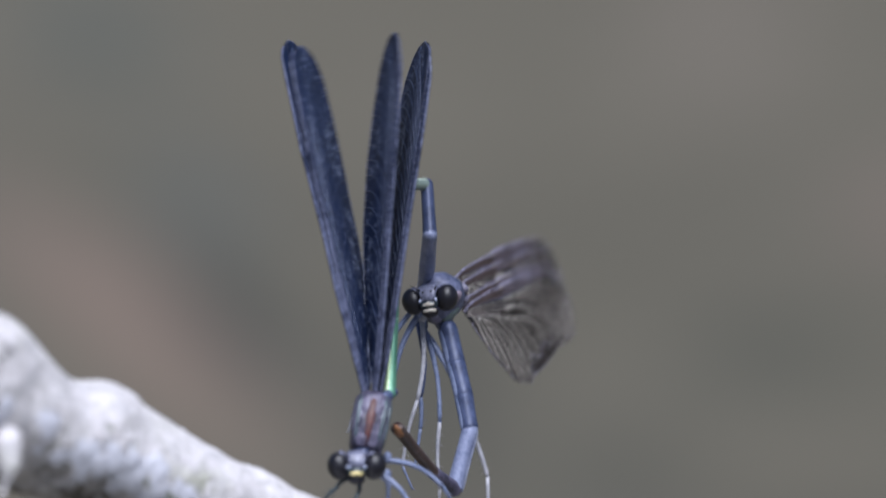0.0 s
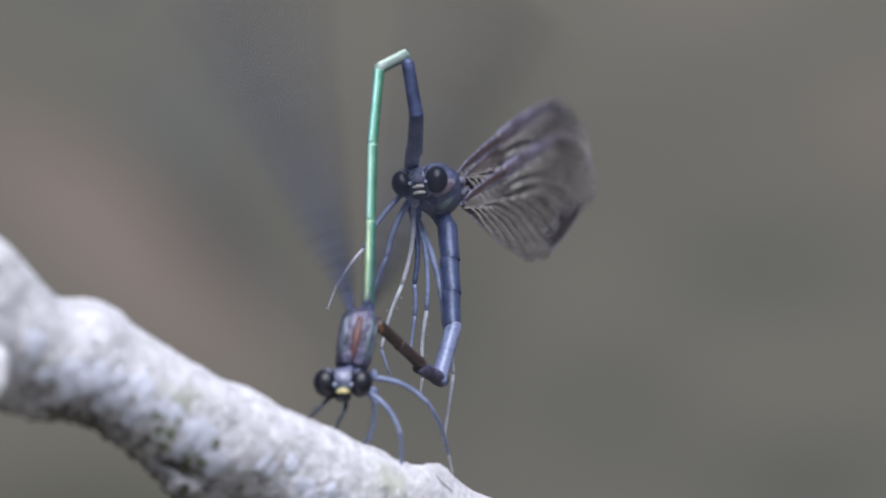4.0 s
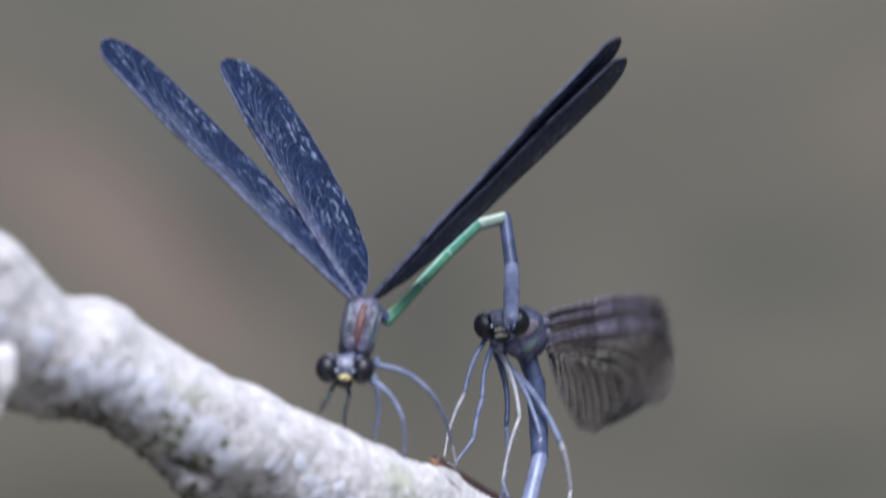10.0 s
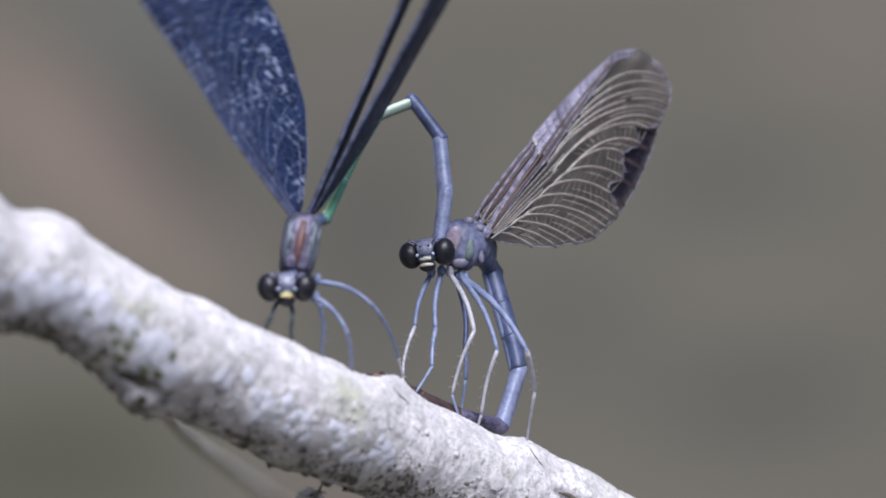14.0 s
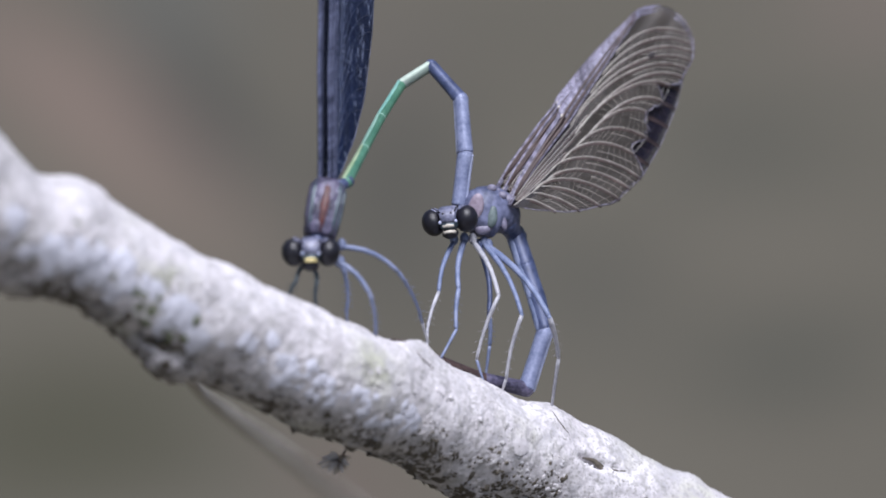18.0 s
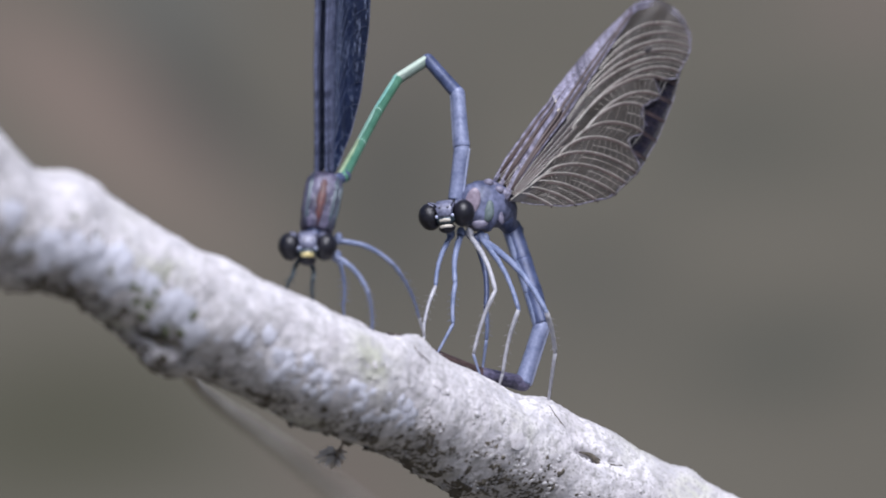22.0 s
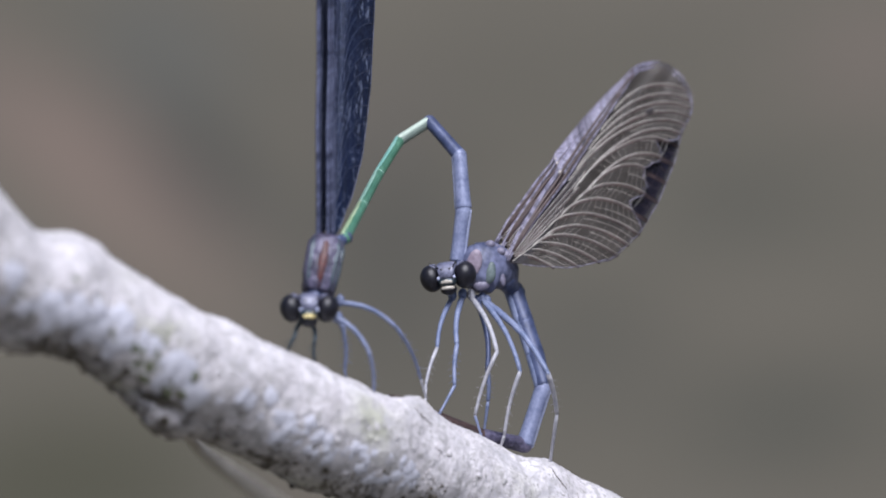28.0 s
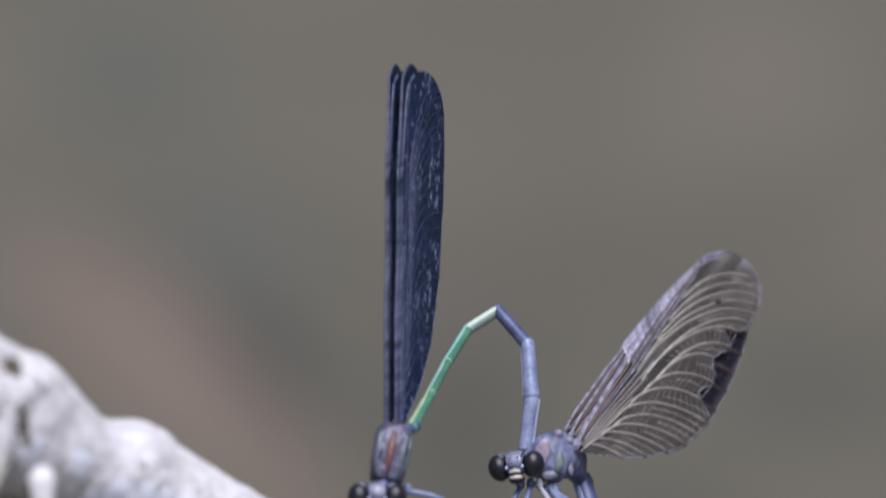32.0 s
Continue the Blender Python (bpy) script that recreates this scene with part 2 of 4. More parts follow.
# patches of brown, olive and darker tone on the ground: x, y, turn, half length, half width, colour, strength
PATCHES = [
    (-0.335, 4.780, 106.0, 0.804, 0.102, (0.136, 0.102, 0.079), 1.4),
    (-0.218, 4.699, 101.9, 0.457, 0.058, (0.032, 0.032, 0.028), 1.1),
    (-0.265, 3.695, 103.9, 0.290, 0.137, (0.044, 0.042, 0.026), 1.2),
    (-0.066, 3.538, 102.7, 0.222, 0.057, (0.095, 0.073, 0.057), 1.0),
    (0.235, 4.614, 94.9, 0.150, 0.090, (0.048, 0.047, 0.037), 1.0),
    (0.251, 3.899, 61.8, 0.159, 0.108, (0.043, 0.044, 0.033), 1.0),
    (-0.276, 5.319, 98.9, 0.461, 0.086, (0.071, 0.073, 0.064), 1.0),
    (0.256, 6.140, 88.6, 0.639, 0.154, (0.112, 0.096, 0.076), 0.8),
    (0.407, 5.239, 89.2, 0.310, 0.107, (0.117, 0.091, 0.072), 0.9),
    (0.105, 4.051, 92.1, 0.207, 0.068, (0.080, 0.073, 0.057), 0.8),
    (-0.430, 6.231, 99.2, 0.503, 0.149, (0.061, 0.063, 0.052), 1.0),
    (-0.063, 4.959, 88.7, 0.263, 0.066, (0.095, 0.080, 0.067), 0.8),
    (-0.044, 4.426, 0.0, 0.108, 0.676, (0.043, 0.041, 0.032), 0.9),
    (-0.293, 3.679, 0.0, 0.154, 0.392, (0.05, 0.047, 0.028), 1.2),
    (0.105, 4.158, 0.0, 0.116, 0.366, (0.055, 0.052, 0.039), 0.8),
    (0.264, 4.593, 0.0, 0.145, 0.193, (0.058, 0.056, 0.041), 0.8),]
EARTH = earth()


# ---- mesh helpers ----
def part(name, bm, material, parent=None, label=""):
    """Link a bmesh as one smooth mesh object under a thing or a part."""
    data = bpy.data.meshes.new(name)
    bm.to_mesh(data)
    bm.free()
    for face in data.polygons:
        face.use_smooth = True
    data.materials.append(material)
    ob = new(name, data)
    if parent:
        ob.parent = parent
    return tagged(ob, label)


def loft(points, radii, sides=12, squash=1.0, lean=(0, 1, 0), into=None, square=1.0):
    """A closed tube through the points; radii per point; squash: the second radius over the first."""
    bm = into or bmesh.new()
    pts = [Vector(p) for p in points]
    rings, side = [], None
    for i, p in enumerate(pts):
        way = (pts[min(i + 1, len(pts) - 1)] - pts[max(i - 1, 0)]).normalized()
        side = way.cross(Vector(lean) if side is None else side.cross(way))
        if side.length < 1e-6:
            side = way.orthogonal()
        side.normalize()
        up = side.cross(way)
        r = radii[i]
        rings.append([bm.verts.new(p + side * r * math.copysign(abs(math.cos(a)) ** square, math.cos(a)) + up * r * squash * math.copysign(abs(math.sin(a)) ** square, math.sin(a)))
                      for a in (2 * math.pi * k / sides for k in range(sides))])
    for a, b in zip(rings, rings[1:]):
        for k in range(sides):
            bm.faces.new((a[k], a[(k + 1) % sides], b[(k + 1) % sides], b[k]))
    bm.faces.new(rings[0][::-1])
    bm.faces.new(rings[-1])
    return bm


def skin_line(points, radii, squash, square, angle, proud=0.0):
    """The line along a loft's skin at that angle round it."""
    pts, side, line = [Vector(p) for p in points], None, []
    for i, p in enumerate(pts):
        way = (pts[min(i + 1, len(pts) - 1)] - pts[max(i - 1, 0)]).normalized()
        side = way.cross(Vector((0, 1, 0)) if side is None else side.cross(way)).normalized()
        up, r, a = side.cross(way), radii[i], radians(angle)
        out = side * math.copysign(abs(math.cos(a)) ** square, math.cos(a)) + up * squash * math.copysign(abs(math.sin(a)) ** square, math.sin(a))
        line.append(p + out * (r + proud))
    return line


def ball(centre, radii, turn=(0, 0, 0), seg=20, rough=0.0, into=None):
    bm = into or bmesh.new()
    m = Matrix.LocRotScale(Vector(centre), Euler([radians(a) for a in turn]), Vector(radii))
    made = bmesh.ops.create_uvsphere(bm, u_segments=seg, v_segments=max(8, seg * 2 // 3), radius=1, matrix=m)
    if rough:
        for v in made["verts"]:
            v.co += (v.co - Vector(centre)).normalized() * noise.noise(v.co / (25 * U)) * rough
    return bm


def smooth_path(points, steps):
    """Points on a Catmull-Rom curve."""
    p = [np.array(q, float) for q in points]
    p = [2 * p[0] - p[1]] + p + [2 * p[-1] - p[-2]]
    out = []
    for a, b, c, d in zip(p, p[1:], p[2:], p[3:]):
        for k in range(steps):
            x = k / steps
            out.append(0.5 * (2 * b + (c - a) * x + (2 * a - 5 * b + 4 * c - d) * x * x + (3 * b - a - 3 * c + d) * x ** 3))
    return out + [p[-2]]


# ---- ground ----
def build_ground():
    bm = bmesh.new()
    xs = [-400, -120, -40, -15] + [-6 + 0.2 * i for i in range(61)] + [15, 40, 120, 400]
    ys = [-60, -15, -4] + [-2 + 0.25 * i for i in range(65)] + [20, 40, 120, 400]
    grid = [[bm.verts.new((x, y, 0.05 * noise.noise((x * 0.8, y * 0.8, 0)) + 0.02 * noise.noise((x * 3, y * 3, 7)) if abs(x) < 7 and -3 < y < 15 else 0))
             for x in xs] for y in ys]
    for r, s in zip(grid, grid[1:]):
        for k in range(len(xs) - 1):
            bm.faces.new((r[k], r[k + 1], s[k + 1], s[k]))
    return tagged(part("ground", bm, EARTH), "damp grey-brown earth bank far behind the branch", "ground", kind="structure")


build_ground()

# ---- the branch ----
BUMPS = [  # u, v, reach along and across, height on the bark
    (158, 338, 54, 44, 10), (64, 288, 44, 40, -8), (293, 394, 120, 36, -9), (-60, 220, 60, 50, 12), (722, 608, 38, 32, 15), (985, 716, 45, 34, 3), (1210, 836, 24, 22, 9), (1070, 762, 50, 30, 6),
    (285, 630, 45, 20, 20), (250, 640, 22, 18, 14), (262, 594, 46, 11, -26), (810, 862, 60, 26, 12), (880, 690, 46, 26, -7), (1120, 806, 34, 26, -5),
    (-112, 206, 24, 20, -24), (-94, 315, 16, 40, -14), (1026, 797, 12, 6, -18), (1046, 809, 16, 6, -22), (1080, 819, 20, 4, -9), (1030, 824, 26, 12, 3), (970, 745, 40, 5, -4), (835, 640, 30, 5, -4)]
SPINE = [(-3600, -1500, -3300, 60), (-1500, -560, -1750, 88), (-500, 80, -1050, 104), (-250, 225, -850, 113), (-110, 318, -740, 118), (0, 390, -640, 109),
         (70, 405, -595, 103), (140, 434, -550, 91), (230, 484, -485, 97), (300, 530, -430, 104), (420, 586, -330, 101), (560, 653, -205, 103), (700, 708, -55, 99),
         (800, 754, 60, 103), (915, 802, 170, 102), (1050, 864, 265, 98), (1200, 937, 350, 96), (1400, 1032, 440, 96),
         (2200, 1480, 800, 98), (4500, 3600, 2100, 110), (7000, 9000, 3800, 130), (7600, 12300, 4300, 140)]


def build_branch():
    path = smooth_path(SPINE, 44)
    sides = 112
    bm = bmesh.new()
    rings, outs, side = [], [], None
    centres = [spot(*q[:3]) for q in path]
    for i, q in enumerate(path):
        way = (centres[min(i + 1, len(path) - 1)] - centres[max(i - 1, 0)]).normalized()
        side = way.cross(Vector((0, 1, 0)) if side is None else side.cross(way)).normalized()
        up = side.cross(way)
        ring, normals = [], []
        for k in range(sides):
            a = 2 * math.pi * k / sides
            out = side * math.cos(a) + up * math.sin(a)
            p = centres[i] + out * q[3] * U
            w = p / U
            swell = 7 * noise.noise(w / 80) + 2.6 * noise.noise(w / 38) + 1.1 * noise.noise(w / 16) + 1.2 * noise.noise(w / 7) + 0.8 * noise.noise(w / 4)
            swell += 2.0 * max(0, noise.noise(w / 9 + Vector((5, 5, 5))))
            if out.y < 0.3 and -400 < q[0] < 1500:
                deep = 1 + w.y / FOCAL
                pu, pv = 784 + w.x / deep, 441 - w.z / deep
                for u, v, along, across, high in BUMPS:
                    gu, gv = pu - u, pv - v
                    gap = ((0.87 * gu + 0.49 * gv) / along) ** 2 + ((0.87 * gv - 0.49 * gu) / across) ** 2
                    if gap < 9:
                        swell += high * math.exp(-gap)
            ring.append(bm.verts.new(p + out * swell * U))
            normals.append(out)
        rings.append(ring)
        outs.append(normals)
    for a, b in zip(rings, rings[1:]):
        for k in range(sides):
            bm.faces.new((a[k], a[(k + 1) % sides], b[(k + 1) % sides], b[k]))
    bm.faces.new(rings[0][::-1])
    bm.faces.new(rings[-1])
    seats = [(rings[i][k].co.copy(), outs[i][k]) for i, q in enumerate(path) if -250 < q[0] < 1400 for k in range(sides) if outs[i][k].y < 0.35]
    ob = part("branch", bm, BARK)
    ob.matrix_basis = BOARD
    return tagged(ob, "bare pale grey branch crusted with white lichen", "branch"), seats


branch, SEATS = build_branch()


def dress_branch():
    """Stubs, a side twig and crusts of lichen on the bark."""
    def stub(points, radii, name, label, material=BARK):
        path = smooth_path([(*spot(*p), r * U) for p, r in zip(points, radii)], 8)
        bm = loft([q[:3] for q in path], [q[3] for q in path], 18)
        for v in bm.verts:
            v.co += Vector((noise.noise(v.co / U / 12), noise.noise(v.co / U / 12 + Vector((9, 0, 0))), noise.noise(v.co / U / 12 + Vector((0, 9, 0))))) * 4 * U
        return part(name, bm, material, branch, label)

    stub([(-62, 385, -800), (-58, 415, -832), (-56, 450, -845), (-60, 476, -850)], [20, 22, 19, 7], "broken_stub", "short pale stub hanging under the branch")
    stub([(-62, 470, -850), (-68, 495, -850), (-72, 515, -850)], [6, 5, 3], "splinter", "thin pale splinter")
    stub([(-120, 230, -860), (-132, 330, -880), (-150, 430, -890)], [26, 24, 14], "broken_stub", "broken pale stub at the thick end")
    stub([(280, 560, -330), (340, 680, 900), (470, 778, 2200), (610, 884, 3400), (860, 1080, 4600)], [11, 12, 13, 13, 8], "side_twig", "thin pale twig growing away behind the branch", TWIG_BARK)
    for n, (u, v, d, a, b) in enumerate(((288, 626, -450, 30, 11), (254, 634, -470, 13, 8))):
        part("bark_nodule", ball(spot(u, v, d), (a * U, 16 * U, b * U), (0, 22 + 5 * n, 0), 18, 6 * U), BARK, branch, "knobbly pale nodule under the branch")
    def on_bark(u, v):
        def miss(q):
            deep = 1 + q[0].y / U / FOCAL
            return abs(784 + q[0].x / U / deep - u) + abs(441 - q[0].z / U / deep - v) + 40 * (q[1].y > 0)
        return min(SEATS, key=miss)[0]

    for line, radii in ((((1018, 794), (1034, 803), (1050, 812), (1070, 818), (1092, 822)), (1.5, 4.5, 5.5, 2, 0.8)), (((236, 588), (262, 594), (296, 604), (318, 612)), (4, 8, 7, 3)), (((-128, 196), (-112, 206), (-100, 222)), (12, 17, 11)), (((-104, 276), (-94, 312), (-84, 352)), (7, 12, 8)), (((716, 602), (732, 622), (752, 640)), (1.2, 1.5, 0.8)), (((962, 716), (976, 738), (992, 756)), (1.2, 1.6, 0.8))):
        path = smooth_path([(*on_bark(u, v), r * U) for (u, v), r in zip(line, radii)], 5)
        part("crack", loft([q[:3] for q in path], [q[3] for q in path], 8, 0.6), CRACK_AND_SHADE, branch, "dark crack in the bark")
    for bit, radii in ((((676, 588), (682, 580), (688, 580)), (1, 2.2, 1)), (((684, 582), (694, 586), (704, 594)), (1.4, 1.8, 0.8))):
        path = smooth_path([(*(on_bark(u, v) + Vector((0, 0, 2 * U))), r * U) for (u, v), r in zip(bit, radii)], 5)
        part("bark_sliver", loft([q[:3] for q in path], [q[3] for q in path], 7, 0.6), BROWN, branch, "dark loose sliver of bark")
    rng = random.Random(11)
    forms = []
    for n in range(4):
        bm = bmesh.new()
        mid = bm.verts.new((0, 0, 0.3))
        count = 9
        rims = [[bm.verts.new((rr * f * math.cos(2 * math.pi * k / count), rr * f * math.sin(2 * math.pi * k / count), z)) for k, rr in enumerate(ring)]
                for ring, f, z in [([rng.uniform(0.6, 1.15) for _ in range(count)], 0.6, 0.26), ([rng.uniform(0.7, 1.25) for _ in range(count)], 1.0, -0.2)]]
        for k in range(count):
            bm.faces.new((mid, rims[0][k], rims[0][(k + 1) % count]))
            bm.faces.new((rims[0][k], rims[1][k], rims[1][(k + 1) % count], rims[0][(k + 1) % count]))
        data = bpy.data.meshes.new("lichen_crust")
        bm.to_mesh(data)
        bm.free()
        for f in data.polygons:
            f.use_smooth = True
        data.materials.append(LICHEN)
        forms.append(data)
    flakes = [data.copy() for data in forms]
    for data in flakes:
        data.name = "bark_flake_shade"
        data.materials[0] = CRACK_AND_SHADE
    front = [q for q in SEATS if -0.75 < q[1].z < 0.35]
    for n in range(200):
        p, out = (front if n % 4 else SEATS)[rng.randrange(len(front))]
        ob = new("lichen_crust", forms[n % 4])
        ob.parent = branch
        size = rng.choice((5, 7, 9, 13, 18)) * rng.uniform(0.8, 1.2) * U
        turn = out.to_track_quat("Z", "Y").to_matrix().to_4x4()
        ob.matrix_basis = Matrix.Translation(p) @ turn @ pose(0, 0, 0, 0, 0, rng.uniform(0, 360)) @ Matrix.Diagonal((size * rng.uniform(0.7, 1.3), size, size * 0.2, 1))

    def lumps(name, label, mesh_of, count, lo, hi, low, high, small, large, thick):
        """Round growths on the front flank of the branch, between lo and hi along it."""
        seats = [q for q in SEATS if lo < q[0].x / U + 784 < hi and low < q[1].z < high and q[1].y < 0.1]
        for n in range(count):
            p, out = seats[rng.randrange(len(seats))]
            ob = tagged(new(name, mesh_of[n % len(mesh_of)]), label if n == 0 else "")
            ob.parent = branch
            size = rng.uniform(small, large) * U
            turn = out.to_track_quat("Z", "Y").to_matrix().to_4x4()
            ob.matrix_basis = Matrix.Translation(p) @ turn @ pose(0, 0, 0, 0, 0, rng.uniform(0, 360)) @ Matrix.Diagonal((size * rng.uniform(0.7, 1.2), size, size * thick, 1))

    def recoloured(name, material):
        made = [data.copy() for data in forms]
        for data in made:
            data.name = name
            data.materials[0] = material
        return made

    blue, moss = recoloured("lichen_lump", LICHEN_BLUE), recoloured("moss_cushion", MOSS)
    lumps("lichen_lump", "bluish-white lump of lichen", blue, 60, -300, 480, -0.62, -0.05, 9, 26, 0.34)
    lumps("lichen_lump", "bluish-white lump of lichen", blue, 55, 480, 720, -0.7, -0.2, 7, 19, 0.42)
    lumps("moss_cushion", "dull green cushion of moss", moss, 40, 210, 370, -0.7, -0.3, 5, 11, 0.6)
    lumps("moss_cushion", "dull green cushion of moss", moss, 16, -100, 700, -0.5, 0.3, 3, 6, 0.15)
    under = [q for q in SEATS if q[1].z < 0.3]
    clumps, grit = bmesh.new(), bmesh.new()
    # grit: bark scraps, denser downwards so that they also paint the underside's shade
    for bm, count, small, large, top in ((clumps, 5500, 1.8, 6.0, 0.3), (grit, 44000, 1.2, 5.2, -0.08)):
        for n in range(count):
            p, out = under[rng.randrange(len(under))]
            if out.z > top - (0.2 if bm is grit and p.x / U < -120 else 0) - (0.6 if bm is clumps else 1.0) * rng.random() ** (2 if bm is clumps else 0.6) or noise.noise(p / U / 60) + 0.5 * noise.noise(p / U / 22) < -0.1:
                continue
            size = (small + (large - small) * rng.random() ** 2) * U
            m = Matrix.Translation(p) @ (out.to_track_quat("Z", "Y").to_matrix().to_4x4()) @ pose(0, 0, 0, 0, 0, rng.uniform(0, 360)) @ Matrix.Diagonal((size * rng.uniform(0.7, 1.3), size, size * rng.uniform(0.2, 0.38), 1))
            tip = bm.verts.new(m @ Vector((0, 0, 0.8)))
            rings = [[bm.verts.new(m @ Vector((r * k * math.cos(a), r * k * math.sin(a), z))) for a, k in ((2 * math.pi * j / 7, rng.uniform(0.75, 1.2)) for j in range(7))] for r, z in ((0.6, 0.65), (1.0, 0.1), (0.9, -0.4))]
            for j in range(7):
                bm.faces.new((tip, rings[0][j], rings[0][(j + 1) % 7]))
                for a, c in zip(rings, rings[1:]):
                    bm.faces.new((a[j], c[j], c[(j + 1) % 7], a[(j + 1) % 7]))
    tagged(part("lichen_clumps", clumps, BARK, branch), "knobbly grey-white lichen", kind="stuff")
    tagged(part("bark_grit_shade", grit, CRACK_AND_SHADE, branch), "dark gritty bark scraps, crowded underneath to paint its shade", kind="stuff")
    # dark flakes on the lowest bark only; they deepen its shade by colour
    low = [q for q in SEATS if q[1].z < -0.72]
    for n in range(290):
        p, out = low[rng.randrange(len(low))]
        ob = new("bark_flake_shade", flakes[n % 4])
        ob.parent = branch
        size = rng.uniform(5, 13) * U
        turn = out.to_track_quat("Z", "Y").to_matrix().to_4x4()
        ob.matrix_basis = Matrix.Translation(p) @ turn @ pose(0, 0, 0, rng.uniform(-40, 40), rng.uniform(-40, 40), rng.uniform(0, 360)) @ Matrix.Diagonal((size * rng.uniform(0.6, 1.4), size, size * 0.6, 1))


dress_branch()


def build_bud():
    """A withered flower that hangs from the underside by its stalk."""
    top = spot(590, 758, -130)
    bud = empty_at("withered_flower", top)

    def at(u, v, d):
        return spot(u, v, d) - top

    part("stalk", loft([at(590, 754, -130), at(597, 772, -122), at(598, 784, -118), at(590, 798, -116)], [2.4 * U, 1.8 * U, 1.7 * U, 2.6 * U], 8), BROWN, bud, "dark bent stalk")
    part("seed_case", ball(at(589, 803, -116), (9 * U, 9 * U, 11 * U), (0, 30, 0), 14, 4 * U), DRY, bud)
    for u, v, d, wide, sag in ((546, 810, -135, 5, 3), (554, 799, -118, 4.5, 5), (553, 818, -105, 4, -2), (566, 824, -138, 5, 2), (577, 829, -110, 5.5, 0), (592, 826, -132, 4, -3), (603, 812, -128, 4.5, 2), (606, 798, -104, 3.5, 4), (570, 788, -112, 3.5, 4)):
        a, b = at(587, 802, -116), at(u, v, d)
        c = (a + b) / 2 + Vector((0, -3, sag)) * U
        part("petal", loft([a, c, a.lerp(b, 0.85), b], [3 * U, wide * U, wide * 0.7 * U, 0.6 * U], 8, 0.3), PETAL, bud, "pale dry curled petal")
    for u, v, d in ((560, 806, -128), (568, 818, -120), (584, 824, -125), (598, 818, -118)):
        a, b = at(587, 802, -120), at(u, v, d)
        part("filament", loft([a, (a + b) / 2 + Vector((0, -5, 1)) * U, b], [1.2 * U, 1 * U, 1.4 * U], 6), BROWN, bud, "thin brown filament")
    return bud


def empty_at(name, place):
    ob = new(name)
    ob.empty_display_size = 0.003
    ob.matrix_basis = BOARD @ Matrix.Translation(place)
    return tagged(ob, "small withered brown flower hanging under the branch", "flower")


build_bud()

# ---- damselflies ----
def empty(name, m, label, category, group=""):
    ob = new(name)
    ob.empty_display_size = 0.005
    ob.matrix_basis = m
    return tagged(ob, label, category, group)


def profile(s, table):
    return float(np.interp(s, table[0], table[1]))


LEAD_MALE = ((0, 0.1, 0.3, 0.45, 0.7, 0.88, 0.94, 0.975, 0.992, 1), (0, -0.04, -0.09, -0.07, -0.1, -0.05, 0.03, 0.12, 0.22, 0.36))
LEAD_FEMALE = ((0, 0.1, 0.3, 0.38, 0.43, 0.6, 0.75, 0.86, 1), (0, -0.05, -0.085, -0.085, -0.115, -0.12, -0.1, -0.06, 0.0))
TRAIL_MALE = ((0, 0.05, 0.12, 0.25, 0.45, 0.65, 0.8, 0.88, 0.94, 0.975, 0.992, 1), (0.05, 0.18, 0.38, 0.64, 0.84, 0.89, 0.86, 0.8, 0.71, 0.6, 0.5, 0.38))
TRAIL_FEMALE = ((0, 0.05, 0.12, 0.25, 0.4, 0.55, 0.7, 0.82, 0.9, 0.95, 0.98, 1), (0.05, 0.3, 0.6, 0.92, 1.0, 0.97, 0.88, 0.76, 0.73, 0.62, 0.52, 0.38))


